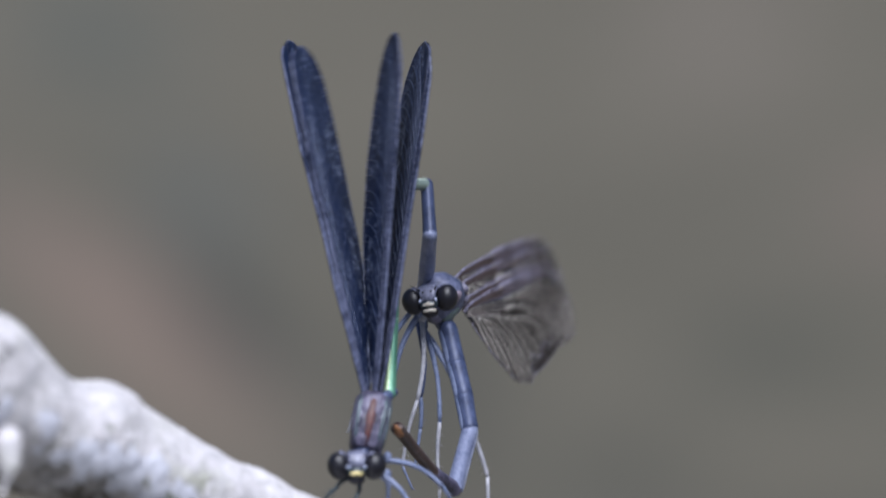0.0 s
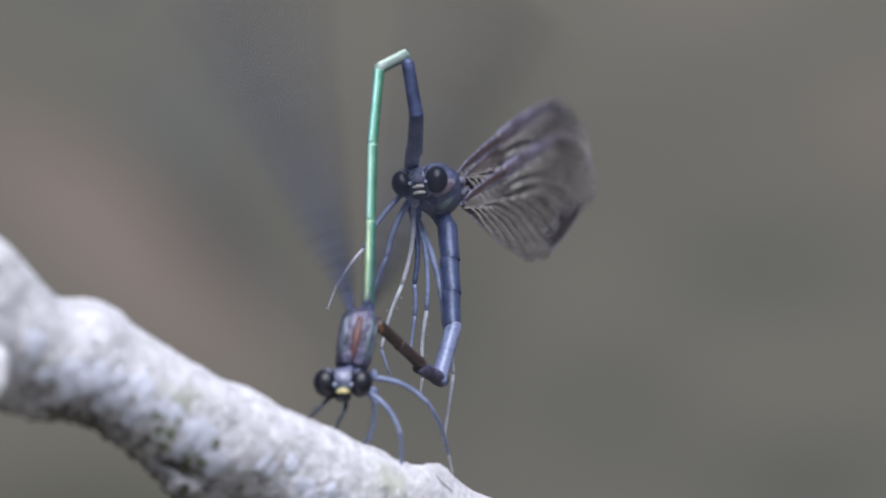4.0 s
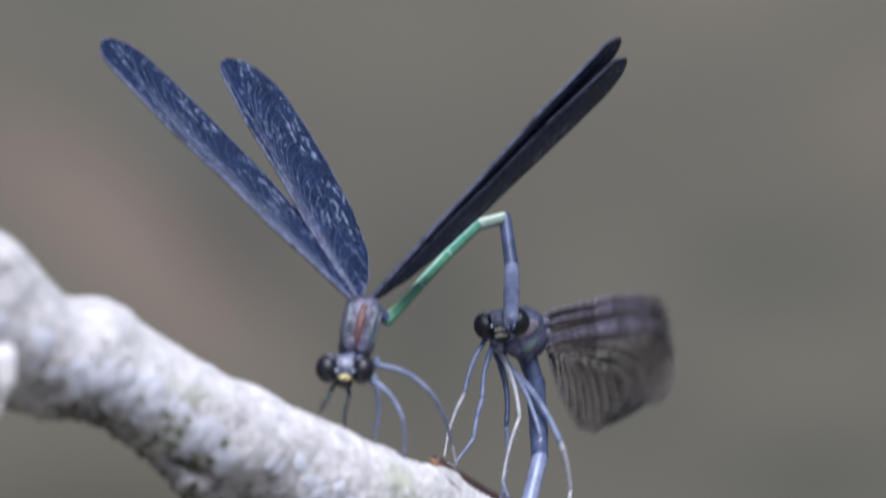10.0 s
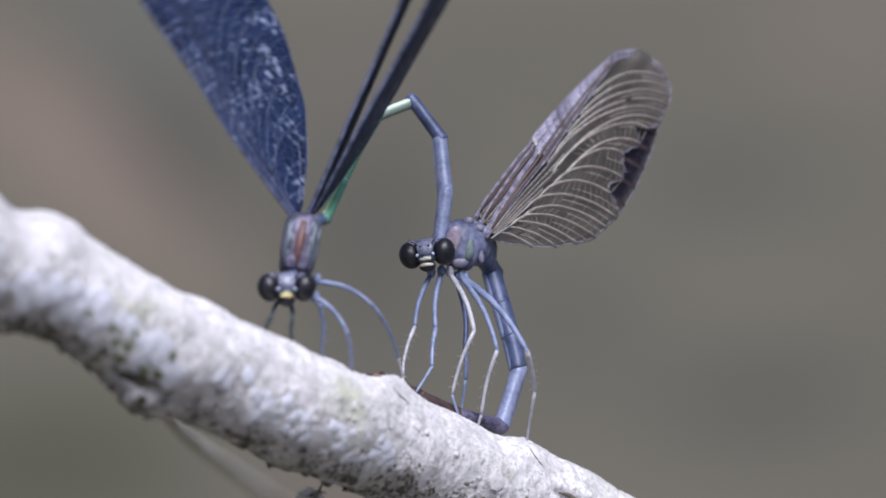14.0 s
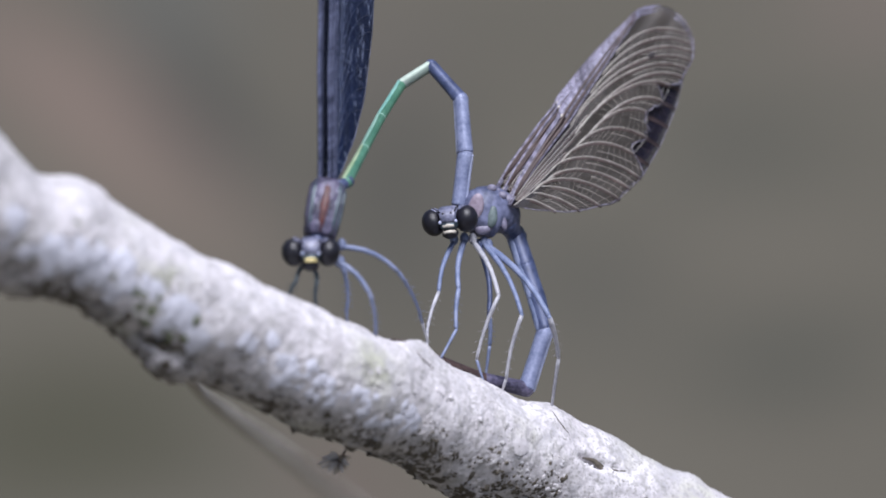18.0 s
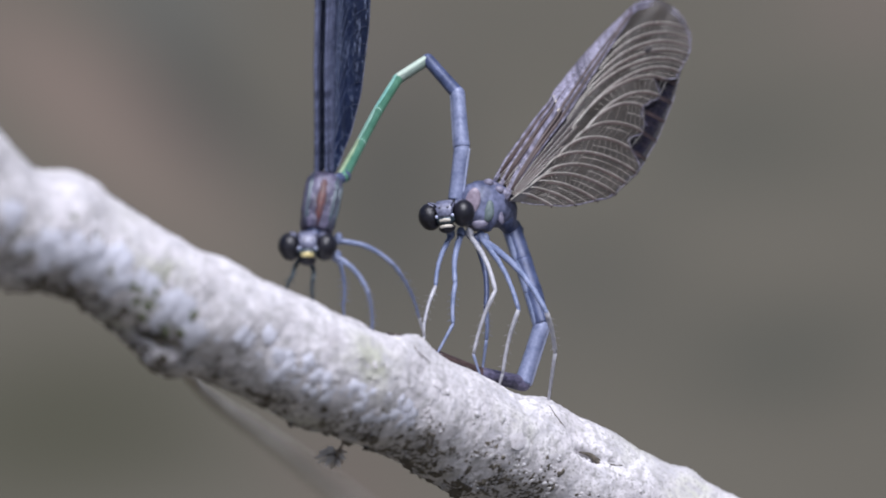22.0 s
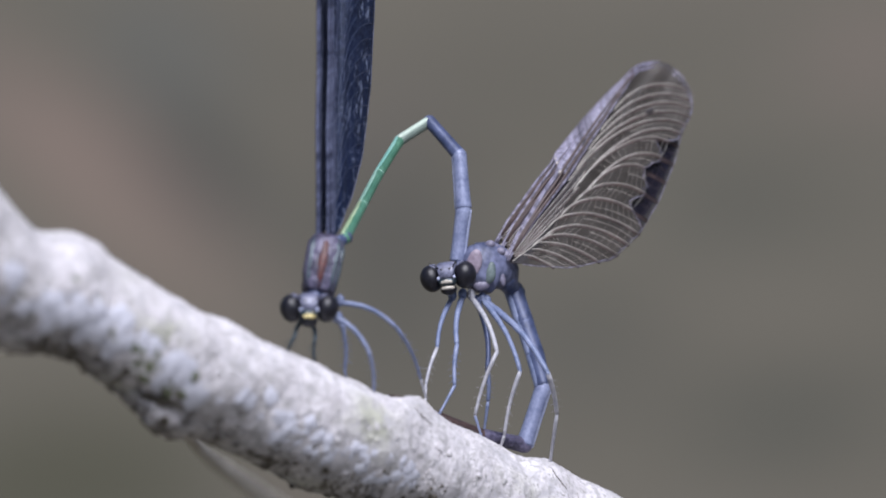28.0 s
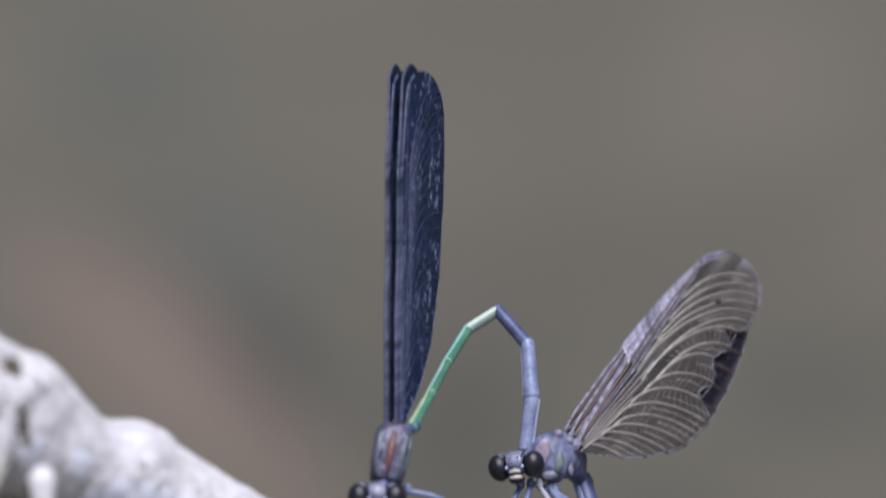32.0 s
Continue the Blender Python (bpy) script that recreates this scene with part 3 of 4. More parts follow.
def build_wing(parent, long, wide, lead, trail, skin, vein, costa, label, torn=False, arched=False, sheds=15):
    """Wing along z, front edge at -x, hind edge at +x; a pleated skin with its veins."""
    rng = random.Random(4 if torn else 7)
    rag = [rng.choice((0.0, 0.03, 0.09, 0.02, 0.05)) for _ in range(80)]
    blunt = 0.3 if arched else 0.34

    def edges(s):
        hind = profile(s, trail)
        if torn and 0.42 < s < 0.8:
            i = int(s * 70)
            teeth = rag[i] + (rag[i + 1] - rag[i]) * (s * 70 - i)
            hind *= 1 - min(1, (s - 0.42) / 0.06, (0.8 - s) / 0.05) * (0.14 + 1.1 * teeth + 0.1 * math.sin(s * 23) ** 2)
        elif torn:
            hind *= 1 - 0.3 * rag[int(s * 79)]
        front = profile(s, lead)
        if s > 0.86:  # round tip
            f = math.sqrt(max(0.0004, 1 - ((s - 0.86) / 0.14) ** 2))
            front, hind = blunt + (profile(0.86, lead) - blunt) * f, blunt + (profile(0.86, trail) - blunt) * f
        return front * wide, hind * wide

    def skin_y(s, x):
        return 12.0 * math.sin(s * 3.1) * (x / wide) ** 2 + 1.5 * math.sin(x / wide * 26) * max(0, 1 - x / wide * 1.6)

    bm = bmesh.new()
    cols, rows = 20, 80
    faces = []
    for layer in (0.35, -0.35):
        grid = []
        for i in range(rows + 1):
            s = 1 - (1 - i / rows) ** 1.35
            a, b = edges(s)
            grid.append([bm.verts.new(Vector((a + (b - a) * j / cols, skin_y(s, a + (b - a) * j / cols) + layer, s * long)) * U) for j in range(cols + 1)])
        for r, q in zip(grid, grid[1:]):
            for j in range(cols):
                f = (r[j], r[j + 1], q[j + 1], q[j])
                bm.faces.new(f if layer < 0 else f[::-1])
        faces.append(grid)
    for r in range(rows):
        for j in (0, cols):
            a, b = faces
            bm.faces.new((a[r][j], a[r + 1][j], b[r + 1][j], b[r][j]))
    wing = part("wing", bm, skin, parent, label)

    def line(into, pts, r0, r1, flat=1.3, proud=0.0):
        n = len(pts)
        loft([Vector((x, skin_y(z / long, x) + 0.2 - proud, z)) * U for x, z in pts], [(r0 + (r1 - r0) * i / (n - 1)) * U for i in range(n)], 4 if flat > 1 else 6, flat, into=into)

    front, net, dark = bmesh.new(), bmesh.new(), bmesh.new()
    if arched:
        def stem(s):
            return max(edges(s)[0] + 2, wide * float(np.interp(s, (0, 0.2, 0.4, 0.7, 0.97), (0.0, -0.005, 0.02, -0.01, -0.03))))

        def middle(s):
            return wide * (0.05 + 0.55 * s)

        def low(s):
            return wide * (0.04 + 0.95 * s)

        line(front, [(edges(i / 50)[0], i / 50 * long) for i in range(50)], 2.4, 1.4)
        for lo, hi, share, r0, r1 in ((0.0, 0.97, 0.0, 3.0, 1.6), (0.0, 0.41, 0.66, 2.4, 2.0), (0.41, 0.93, 0.45, 1.8, 1.2), (0.41, 0.95, 0.84, 3.0, 1.6)):
            line(front, [((1 - share) * stem(s) + share * edges(s)[0], s * long) for s in (lo + (hi - lo) * i / 30 for i in range(31))], r0, r1, 0.35)
        for share in (0.24, 0.66):
            line(dark, [((1 - share) * stem(s) + share * edges(s)[0], s * long) for s in (0.04 + 0.86 * i / 30 for i in range(31))], 3.4, 1.5, 0.4, 0.8)
        for i in range(70):  # ladder of cross veins along the front
            s = 0.03 + 0.88 * i / 70
            a, c = edges(s)[0], stem(s)
            line(front, [(a, s * long), (c, (s + 0.008) * long)], 0.7, 0.7)
        part("node", ball(Vector((0.7 * edges(0.41)[0], -0.5, 0.41 * long)) * U, (4 * U, 2 * U, 5 * U), (0, 30, 0), 10), IVORY, wing, "pale knot in the front edge")
        fans = [(low(s), s, e, 1.0) for s, e in ((0.03, 0.085), (0.05, 0.145), (0.07, 0.21), (0.1, 0.28), (0.15, 0.34))]
        fans += [(middle(s), s, e, 1.15) for s, e in ((0.2, 0.4), (0.27, 0.46), (0.34, 0.545), (0.4, 0.625), (0.44, 0.7))]
        fans += [(0.55 * middle(s) + 0.45 * stem(s), s, e, 1.1) for s, e in ((0.38, 0.77), (0.42, 0.825))]
        fans += [(stem(s) + 0.03 * wide, s, e, 1.0) for s, e in ((0.4, 0.865), (0.46, 0.9), (0.55, 0.93), (0.64, 0.955), (0.74, 0.978))]
        for line_of, lo, hi in ((low, 0.01, 0.2), (middle, 0.01, 0.46)):
            line(net, [(line_of(s), s * long) for s in (lo + (hi - lo) * i / 12 for i in range(13))], 1.2, 0.9)

        for share, top, thick in ((0.2, 0.5, 1.0), (0.42, 0.47, 0.8), (0.62, 0.4, 0.8), (0.82, 0.3, 0.7)):  # long veins beside the stem
            way = [((1 - share) * stem(s) + share * middle(s), s * long) for s in (0.03 + (top - 0.03) * i / 14 for i in range(15))]
            line(net, way, thick, 0.7, 1.3, 0.3)
            # dark line alongside: painted shade of the pleat
            line(dark, [(x + 3.0, z) for x, z in way], 1.6, 1.0, 0.5, 0.3)

        def arch(x0, s0, s1, first):
            b = edges(min(s1, 0.995))[1]
            pts = []
            for k in range(17):
                q = (first + (1 - first) * k / 16) * math.pi / 2 * 0.95
                pts.append((x0 + (b - x0) * (1 - math.cos(q)) / (1 - math.cos(math.pi / 2 * 0.95)), (s0 + (s1 - s0) * math.sin(q)) * long))
            return pts

        for i, (x0, s0, s1, r) in enumerate(fans):
            pts = arch(x0, s0, s1, 0.3 if i < 3 else 0.0)
            line(net, pts, 1.35 * r, 1.05, 1.5, 0.6)
            # dark line below each vein paints the shade that the skin's pleats would cast
            line(dark, [(x + 1.8, z - 3.8) for x, z in pts[3:]], 1.8, 1.7, 0.5, 0.5)
            if i + 1 < len(fans):  # short veins between the long ones, towards the hind edge
                x1, t0, t1, _ = fans[i + 1]
                line(net, arch((x0 + x1) / 2, (s0 + t0) / 2, (s1 + t1) / 2, rng.uniform(0.5, 0.8)), 0.7, 0.6)
                mate = arch(x1, t0, t1, 0.3 if i + 1 < 3 else 0.0)
                for k in range(3, 17):  # cross veins of the cells
                    k = min(16, k + rng.choice((0, 0, 1)))
                    line(net, [pts[k], mate[k]], 0.4, 0.4, 1.2)
        tagged(part("vein_shade_net", dark, BROWN, wing, "dark brown lines along the pale veins, painting the pleats' shade"), kind="stuff")
    else:
        line(front, [(edges(i / 40)[0], i / 40 * long) for i in range(41)], 3.0, 1.6)
        line(front, [(edges(i / 30 * 0.97)[0] * 0.35 + 0.05 * wide, i / 30 * 0.97 * long) for i in range(31)], 2.6, 1.2)
        line(front, [(edges(i / 30 * 0.5)[0] * 0.7 + 0.025 * wide, i / 30 * 0.5 * long) for i in range(31)], 2.0, 1.4)
        for i in range(46):
            s = 0.04 + 0.9 * i / 46
            a = edges(s)[0]
            line(front, [(a, s * long), (a * 0.35 + 0.05 * wide, (s + 0.006) * long)], 0.8, 0.8)
        for i in range(sheds):
            f = i / (sheds - 1)
            s0, s1 = 0.02 + 0.6 * f ** 1.1, 0.13 + 0.85 * f ** 0.78
            pts = []
            for k in range(15):
                q = k / 14
                s = s0 + (s1 - s0) * (1 - (1 - q) ** 1.9)
                x0 = 0.06 * wide + 0.05 * wide * math.sin(f * 9) * q
                b = edges(min(s, 0.999))[1]
                pts.append((x0 + (b - x0) * q ** 1.85, s * long))
            line(net, pts, 1.5, 0.9)
            if i % 2:
                pts = [(x + 0.028 * wide * math.sin(3.1 * k / 14), z + 0.02 * long * k / 14) for k, (x, z) in enumerate(pts)][5:]
                line(net, pts, 1.0, 0.6)
        dark.free()
    part("front_vein", front, costa, wing)
    part("vein_net", net, vein, wing)
    rim = bmesh.new()
    line(rim, [(edges(1 - (1 - i / 60) ** 1.35)[1], (1 - (1 - i / 60) ** 1.35) * long) for i in range(1, 61)], 0.9 if arched else 1.3, 0.9 if arched else 1.3)
    part("hind_vein", rim, costa, wing)
    return wing


def build_segment(parent, long, r0, r1, material, label="", lit_stripe=None, share=0.6):
    """A rod along z with a swollen end ring."""
    zs = [0, 0.02, 0.06, 0.2, 0.4, 0.6, 0.8, 0.93, 0.97, 1.0]
    rs = [0.95, 1.0, 1.0, 0.98, 0.97, 0.97, 0.98, 1.01, 1.01, 0.95]
    bm = loft([Vector((0, 0, z * long * U)) for z in zs], [(r0 + (r1 - r0) * z) * k * U for z, k in zip(zs, rs)], 14)
    ball((0, 0, 0), (r0 * U, r0 * U, r0 * U), seg=14, into=bm)
    seg = part("abdomen_segment", bm, material, parent, label)
    swell = 1.03 if material in (GREEN, SAGE) or not lit_stripe else 0.99
    rim = [(0.965, 0.9), (0.972, swell), (0.99, swell), (0.997, 0.9)]
    part("joint_ring", loft([Vector((0, 0, z * long * U)) for z, _ in rim], [(r0 + (r1 - r0) * z) * k * U for z, k in rim], 14), MINT if material in (GREEN, SAGE) else DARK_BLUE if material in (BLUE_GREY, PALE_BLUE) else material, seg)
    # pale stripe, front left: body marking, plus the lit side painted in
    if lit_stripe:
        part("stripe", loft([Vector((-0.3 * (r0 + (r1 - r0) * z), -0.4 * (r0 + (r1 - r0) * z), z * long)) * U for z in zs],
                            [(r0 + (r1 - r0) * z) * share * f * U for z, f in zip(zs, (0.9, 1, 1, 1, 1, 1, 1, 1, 1, 0.9))], 12), lit_stripe, seg)
    return seg


def build_leg(parent, hip, points, radius, tones, seed, arc=0.07):
    """Leg with femur, tibia and foot from the hip's joint; points are away from the hip; tones: femur, tibia and foot."""
    rng = random.Random(seed)
    leg = new("leg")
    leg.parent = parent
    leg.matrix_basis = Matrix.Translation(hip)
    pts = [Vector((0, 0, 0))] + [Vector(p) for p in points]
    pieces = []
    for k, (a, b) in enumerate(zip(pts, pts[1:])):
        r = radius * (1.2, 0.92, 0.66)[k]
        way = b - a
        bow = Vector((-way.z, 0, way.x)) * math.copysign((arc, 0.5 * arc, 0.0)[k], way.x)
        line = [a + way * f + bow * math.sin(f * math.pi) for f in (0, 0.15, 0.35, 0.55, 0.75, 0.92, 1)]
        bm, hair = loft(line, [r * U * f for f in (1.0, 1.1, 1.0, 0.9, 0.85, 0.9, 0.7)], 10), bmesh.new()
        ball(b, (0.75 * r * U,) * 3, seg=8, into=bm)
        if k < 2:  # bristles
            for j in range(10):
                f = 0.15 + 0.8 * j / 10
                p = a + way * f + bow * math.sin(f * math.pi)
                out = (Vector((way.z, 0, -way.x)).normalized() * (1 if j % 2 else -1) + way.normalized() * 0.6 + Vector((0, rng.uniform(-0.6, 0.6), 0))).normalized()
                loft([p, p + out * (13 if k else 8) * U], [0.45 * U, 0.12 * U], 4, into=hair)
        else:  # claws
            for s in (1, -1):
                loft([b, b + (way.normalized() * 5 + Vector((s * 4, 0, 2))) * U], [0.9 * U, 0.3 * U], 4, into=bm)
        pieces.append(part(("femur", "tibia", "foot")[k], bm, tones[k], leg))
        if k < 2:
            pieces.append(tagged(part("bristles", hair, tones[k], leg), kind="stuff"))
    part("hip_joint", ball((0, 3 * U, 4 * U), (8 * U, 9 * U, 11 * U), seg=12), tones[0], leg)
    return leg, pieces


def build_head(parent, at, face, brow, bars, mouth_part):
    """Wide head with two bulging eyes, seen from the front; faces -y."""
    head = part("head", ball((0, 3 * U, 0), (38 * U, 20 * U, 17 * U), seg=24), DARK_BLUE, parent)
    head.matrix_basis = Matrix.Translation(at)
    for s in (-1, 1):
        part("eye", ball((s * 30.5 * U, -3 * U, -1 * U), (20.5 * U, 22 * U, 24.5 * U), (0, s * 9, 0), 32), BLACK_EYE, head, "glossy black bulging compound eye")
        # pale cap modelled on the eye's top in place of the sky's reflection
        part("eye_highlight", ball((s * 27 * U, -2 * U, 13.8 * U), (11.5 * U, 13 * U, 11 * U), (0, s * 22, 0), 20), POWDER_AND_SHINE, head, "violet-grey cap that paints the sky's highlight on the eye")
        horn = loft([Vector((s * 12, -19, 13)) * U, Vector((s * 17, -27, 19)) * U, Vector((s * 27, -36, 27)) * U], [1.8 * U, 1.1 * U, 0.4 * U], 6)
        part("antenna", horn, BLACK_EYE, head)
        part("cheek_spot", ball((s * 14.5 * U, -25.5 * U, -3 * U), (2.9 * U, 2.2 * U, 3.2 * U), seg=12), WHITE_BLUE, head, "pale shining spot beside the eye")
    plate = loft([Vector((0, y, z)) * U for y, z in ((-2, 21), (-9, 19.5), (-17, 14), (-22, 7), (-23.5, 0), (-22, -5))], [w * U for w in (15, 17.5, 17, 15, 13, 10)], 24, 0.35, square=0.6)
    for v in plate.verts:
        v.co += Vector((0, noise.noise(v.co / (6 * U)), noise.noise(v.co / (6 * U) + Vector((9, 0, 0))))) * 1.2 * U
    part("forehead", plate, brow, head, "powdered grey-violet top of the head")
    for k in range(3):
        part("simple_eye", ball(((k - 1) * 7.5 * U, -24 * U, (12 - 5 * (k == 1)) * U), (2.4 * U, 2.4 * U, 2.4 * U), seg=10), BLACK_EYE, head)
    part("snout", ball((0, -17 * U, -10 * U), (17 * U, 11 * U, 9 * U)), face, head)
    for z, w, h, y in bars:
        part("face_bar", loft([Vector((x * w, y + 5 * x * x, z - 1.2 * x * x)) * U for x in (-1, -0.7, 0, 0.7, 1)], [h * f * U for f in (0.5, 0.95, 1, 0.95, 0.5)], 12, 0.9), mouth_part, head, "pale cross bar on the face")
    jaw = ball((0, -13 * U, -24 * U), (15 * U, 11 * U, 10 * U))
    part("jaw", jaw, BLACK_EYE, head, "black blunt jaws")
    return head


# the blue one, gripping the branch with its head down
MALE_AT = (565, 400, -190)
male = empty("damselfly", BOARD @ Matrix.Translation(spot(*MALE_AT)), "dark blue-winged damselfly with a green abdomen gripping the branch", "damselfly", "pair of damselflies")


def from_male(u, v, d):
    return spot(u, v, d) - spot(*MALE_AT)


build_head(male, from_male(536, 434, -222), TEAL, POWDER_AND_SHINE, [(-14, 10.5, 4.4, -27)], YELLOW)
part("neck", loft([from_male(542, 425, -205), from_male(550, 405, -195)], [16 * U, 22 * U], 12), DARK_BLUE, male)
MALE_TRUNK = [from_male(*q) for q in ((550, 414, -192), (551, 408, -190), (555, 385, -184), (559, 362, -177), (563, 340, -168), (566, 325, -158), (568, 317, -152))]
MALE_GIRTH = [f * U for f in (22, 28, 31, 32.5, 33, 30, 20)]
trunk_path = smooth_path([(*p, r) for p, r in zip(MALE_TRUNK, MALE_GIRTH)], 5)
trunk = loft([q[:3] for q in trunk_path], [q[3] for q in trunk_path], 44, 1.15, square=0.72)
for v in trunk.verts:
    v.co += Vector([noise.noise(v.co / (9 * U) + Vector((7 * k, 0, 0))) for k in range(3)]) * 2.2 * U
part("thorax", trunk, PURPLE, male)
for angle, wide, mat, txt in ((-90, 8, RUST, "rust-red stripe down the thorax"), (-67, 1.2, SLATE, "blue-grey line along the thorax"), (-113, 1.2, SLATE, "blue-grey line along the thorax"),
                              (-45, 1.6, SLATE, "blue-grey line along the thorax"), (-135, 1.6, SLATE, "blue-grey line along the thorax"), (-56, 4.5, TEAL, "dark teal panel on the thorax"),
                              (-124, 4.8, TEAL, "dark teal panel on the thorax"), (-150, 4, TEAL, "dark teal panel on the thorax")):
    part("thorax_stripe", loft(skin_line(MALE_TRUNK, MALE_GIRTH, 1.15, 0.72, angle)[1:6], [wide * f * U for f in ((0.15, 0.7, 1, 0.7, 0.1) if mat is RUST else (0.6, 0.9, 1, 1, 0.6))], 10, 0.4), mat, male, txt)
for k in range(4):
    part("wing_hinge", ball(from_male(548 + 12 * k, 316 - 2 * (k % 2), -150), (8 * U, 9 * U, 7 * U), seg=12, rough=2 * U), BLUE_GREY, male)

MALE_ROOTS = [(551, 318, -160), (554, 314, -142), (568, 318, -160), (576, 314, -142)]
male_wings = []
for k, root in enumerate(MALE_ROOTS):
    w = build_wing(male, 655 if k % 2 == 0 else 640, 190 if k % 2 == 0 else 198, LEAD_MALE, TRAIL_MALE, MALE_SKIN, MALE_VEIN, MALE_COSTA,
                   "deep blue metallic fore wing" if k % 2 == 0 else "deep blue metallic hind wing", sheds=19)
    male_wings.append(w)

MALE_LONG = [150, 140, 140, 64, 95, 100, 95]
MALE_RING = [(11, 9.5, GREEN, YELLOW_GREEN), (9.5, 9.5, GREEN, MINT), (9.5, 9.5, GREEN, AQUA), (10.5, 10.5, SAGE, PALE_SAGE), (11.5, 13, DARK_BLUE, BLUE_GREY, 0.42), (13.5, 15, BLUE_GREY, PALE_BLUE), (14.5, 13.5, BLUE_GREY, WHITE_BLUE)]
male_stem = build_segment(male, 40, 12, 10, DARK_BLUE)
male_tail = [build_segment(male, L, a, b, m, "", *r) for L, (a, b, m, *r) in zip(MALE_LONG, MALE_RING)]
part("clasper", loft([Vector((5, -4, 88)) * U, Vector((7, -9, 100)) * U, Vector((2, -12, 110)) * U], [4 * U, 3.5 * U, 1.5 * U], 8), DARK_BLUE, male_tail[-1])
part("clasper", loft([Vector((-5, -4, 88)) * U, Vector((-7, -9, 100)) * U, Vector((-2, -12, 110)) * U], [4 * U, 3.5 * U, 1.5 * U], 8), DARK_BLUE, male_tail[-1])

MALE_LEGS = [  # hip, knee, ankle, toe
    ((526, 455, -200), (510, 486, -225), (500, 505, -215), (496, 512, -210), 3.2), ((540, 462, -200), (546, 490, -228), (545, 528, -208), (548, 536, -204), 3.2),
    ((585, 455, -185), (596, 474, -190), (599, 540, -172), (600, 556, -166), 3.4), ((570, 446, -200), (640, 508, -222), (650, 584, -176), (651, 604, -168), 3.6),
    ((590, 425, -170), (691, 470, -150), (733, 560, -60), (742, 592, -40), 3.6), ((588, 456, -165), (597, 476, -170), (598, 540, -160), (600, 556, -156), 3.0)]
male_legs = []
for k, (hip, knee, ankle, toe, r) in enumerate(MALE_LEGS):
    h = from_male(*hip)
    leg, _ = build_leg(male, h, [from_male(*q) - h for q in (knee, ankle, toe)], r, (TEAL,) * 3 if k < 2 else (LEG_BLUE,) * 3 if k == 2 else (LEG_BLUE, LEG_BLUE, LEG_PALE), k, 0.11)
    male_legs.append((leg, h, from_male(*toe)))

# the smoky-winged one
FEMALE_AT = (783, 385, 170)
female = empty("damselfly", BOARD @ Matrix.Translation(spot(*FEMALE_AT)), "smoky-winged blue-grey damselfly held by the claspers of the other", "damselfly", "pair of damselflies")


def from_female(u, v, d):
    return spot(u, v, d) - spot(*FEMALE_AT)


female_head = build_head(female, from_female(782, 378, 150), TEAL, POWDER_AND_SHINE, [(-10, 12, 3.8, -26), (-21, 12, 3.2, -24)], IVORY)
part("neck", loft([from_female(790, 378, 160), from_female(825, 378, 185)], [13 * U, 22 * U], 12), BLUE_GREY, female)
FEMALE_TRUNK = [from_female(*q) for q in ((812, 378, 176), (820, 374, 182), (836, 366, 194), (856, 364, 205), (874, 372, 214), (886, 386, 220), (893, 398, 223))]
FEMALE_GIRTH = [f * U for f in (20, 36, 46, 46, 37, 25, 14)]
shell_path = smooth_path([(*p, r) for p, r in zip(FEMALE_TRUNK, FEMALE_GIRTH)], 5)
shell = loft([q[:3] for q in shell_path], [q[3] for q in shell_path], 44, 0.85, square=0.8)
for v in shell.verts:
    v.co += Vector([noise.noise(v.co / (10 * U) + Vector((7 * k, 0, 0))) for k in range(3)]) * 1.8 * U
part("thorax", shell, SHELL, female)
for u, v, d, wide, high, lean, mat, txt in ((828, 354, 158, 14, 25, 12, ROSE, "dusky pink-grey panel on the thorax"), (856, 372, 163, 10, 20, 8, MOSS_TEAL, "dull green panel on the thorax"),
                                           (840, 394, 166, 16, 9, -10, SLATE, "grey-violet panel on the thorax"), (876, 380, 178, 7, 17, -14, SLATE, "grey-violet panel on the thorax")):
    part("thorax_panel", ball(from_female(u, v, d), (wide * U, 6 * U, high * U), (0, lean, 0), 18, 2 * U), mat, female, txt)
for k in range(4):
    part("wing_hinge", ball(from_female(856 + 9 * k, 322 + 6 * k, 185 + 8 * (k % 2)), (9 * U, 9 * U, 8 * U), seg=12, rough=2 * U), SLATE, female)
FEMALE_ROOTS = [(886, 350, 176), (884, 347, 190), (873, 332, 214), (864, 320, 230)]
female_wings = []
for k, root in enumerate(FEMALE_ROOTS):
    w = build_wing(female, 545 if k else 537, 174 if k else 170, LEAD_FEMALE, TRAIL_FEMALE, (FEMALE_SKIN, FEMALE_DARK, FEMALE_DUSK, FEMALE_DUSK)[k], BROWN if k == 1 else FEMALE_VEIN, FEMALE_COSTA,
                   "smoky brown wing with pale veins and a torn hind edge" if k == 0 else "dark smoky wing", torn=k == 0, arched=True)
    female_wings.append(w)
part("wing_spot", ball(Vector((58, -1, 440)) * U, (5 * U, 3 * U, 9 * U), (0, 15, 0), 10, 2 * U), DARK_SPOT, female_wings[0], "small dark spot near the wing tip")

FEMALE_LONG = [66, 64, 62, 112, 88, 86, 86]
FEMALE_RING = [(18, 17.5, DARK_BLUE, LEG_BLUE), (17.5, 17, DARK_BLUE, LEG_BLUE), (17, 15.5, DARK_BLUE, LEG_BLUE), (15, 15.5, BLUE_GREY, WHITE_BLUE), (14.5, 12, PURPLE, None), (11.5, 10.5, BROWN, None), (10.5, 11.5, BROWN, None)]
female_stem = build_segment(female, 58, 19, 16, DARK_BLUE)
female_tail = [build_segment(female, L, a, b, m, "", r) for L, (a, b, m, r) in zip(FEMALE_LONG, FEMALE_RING)]
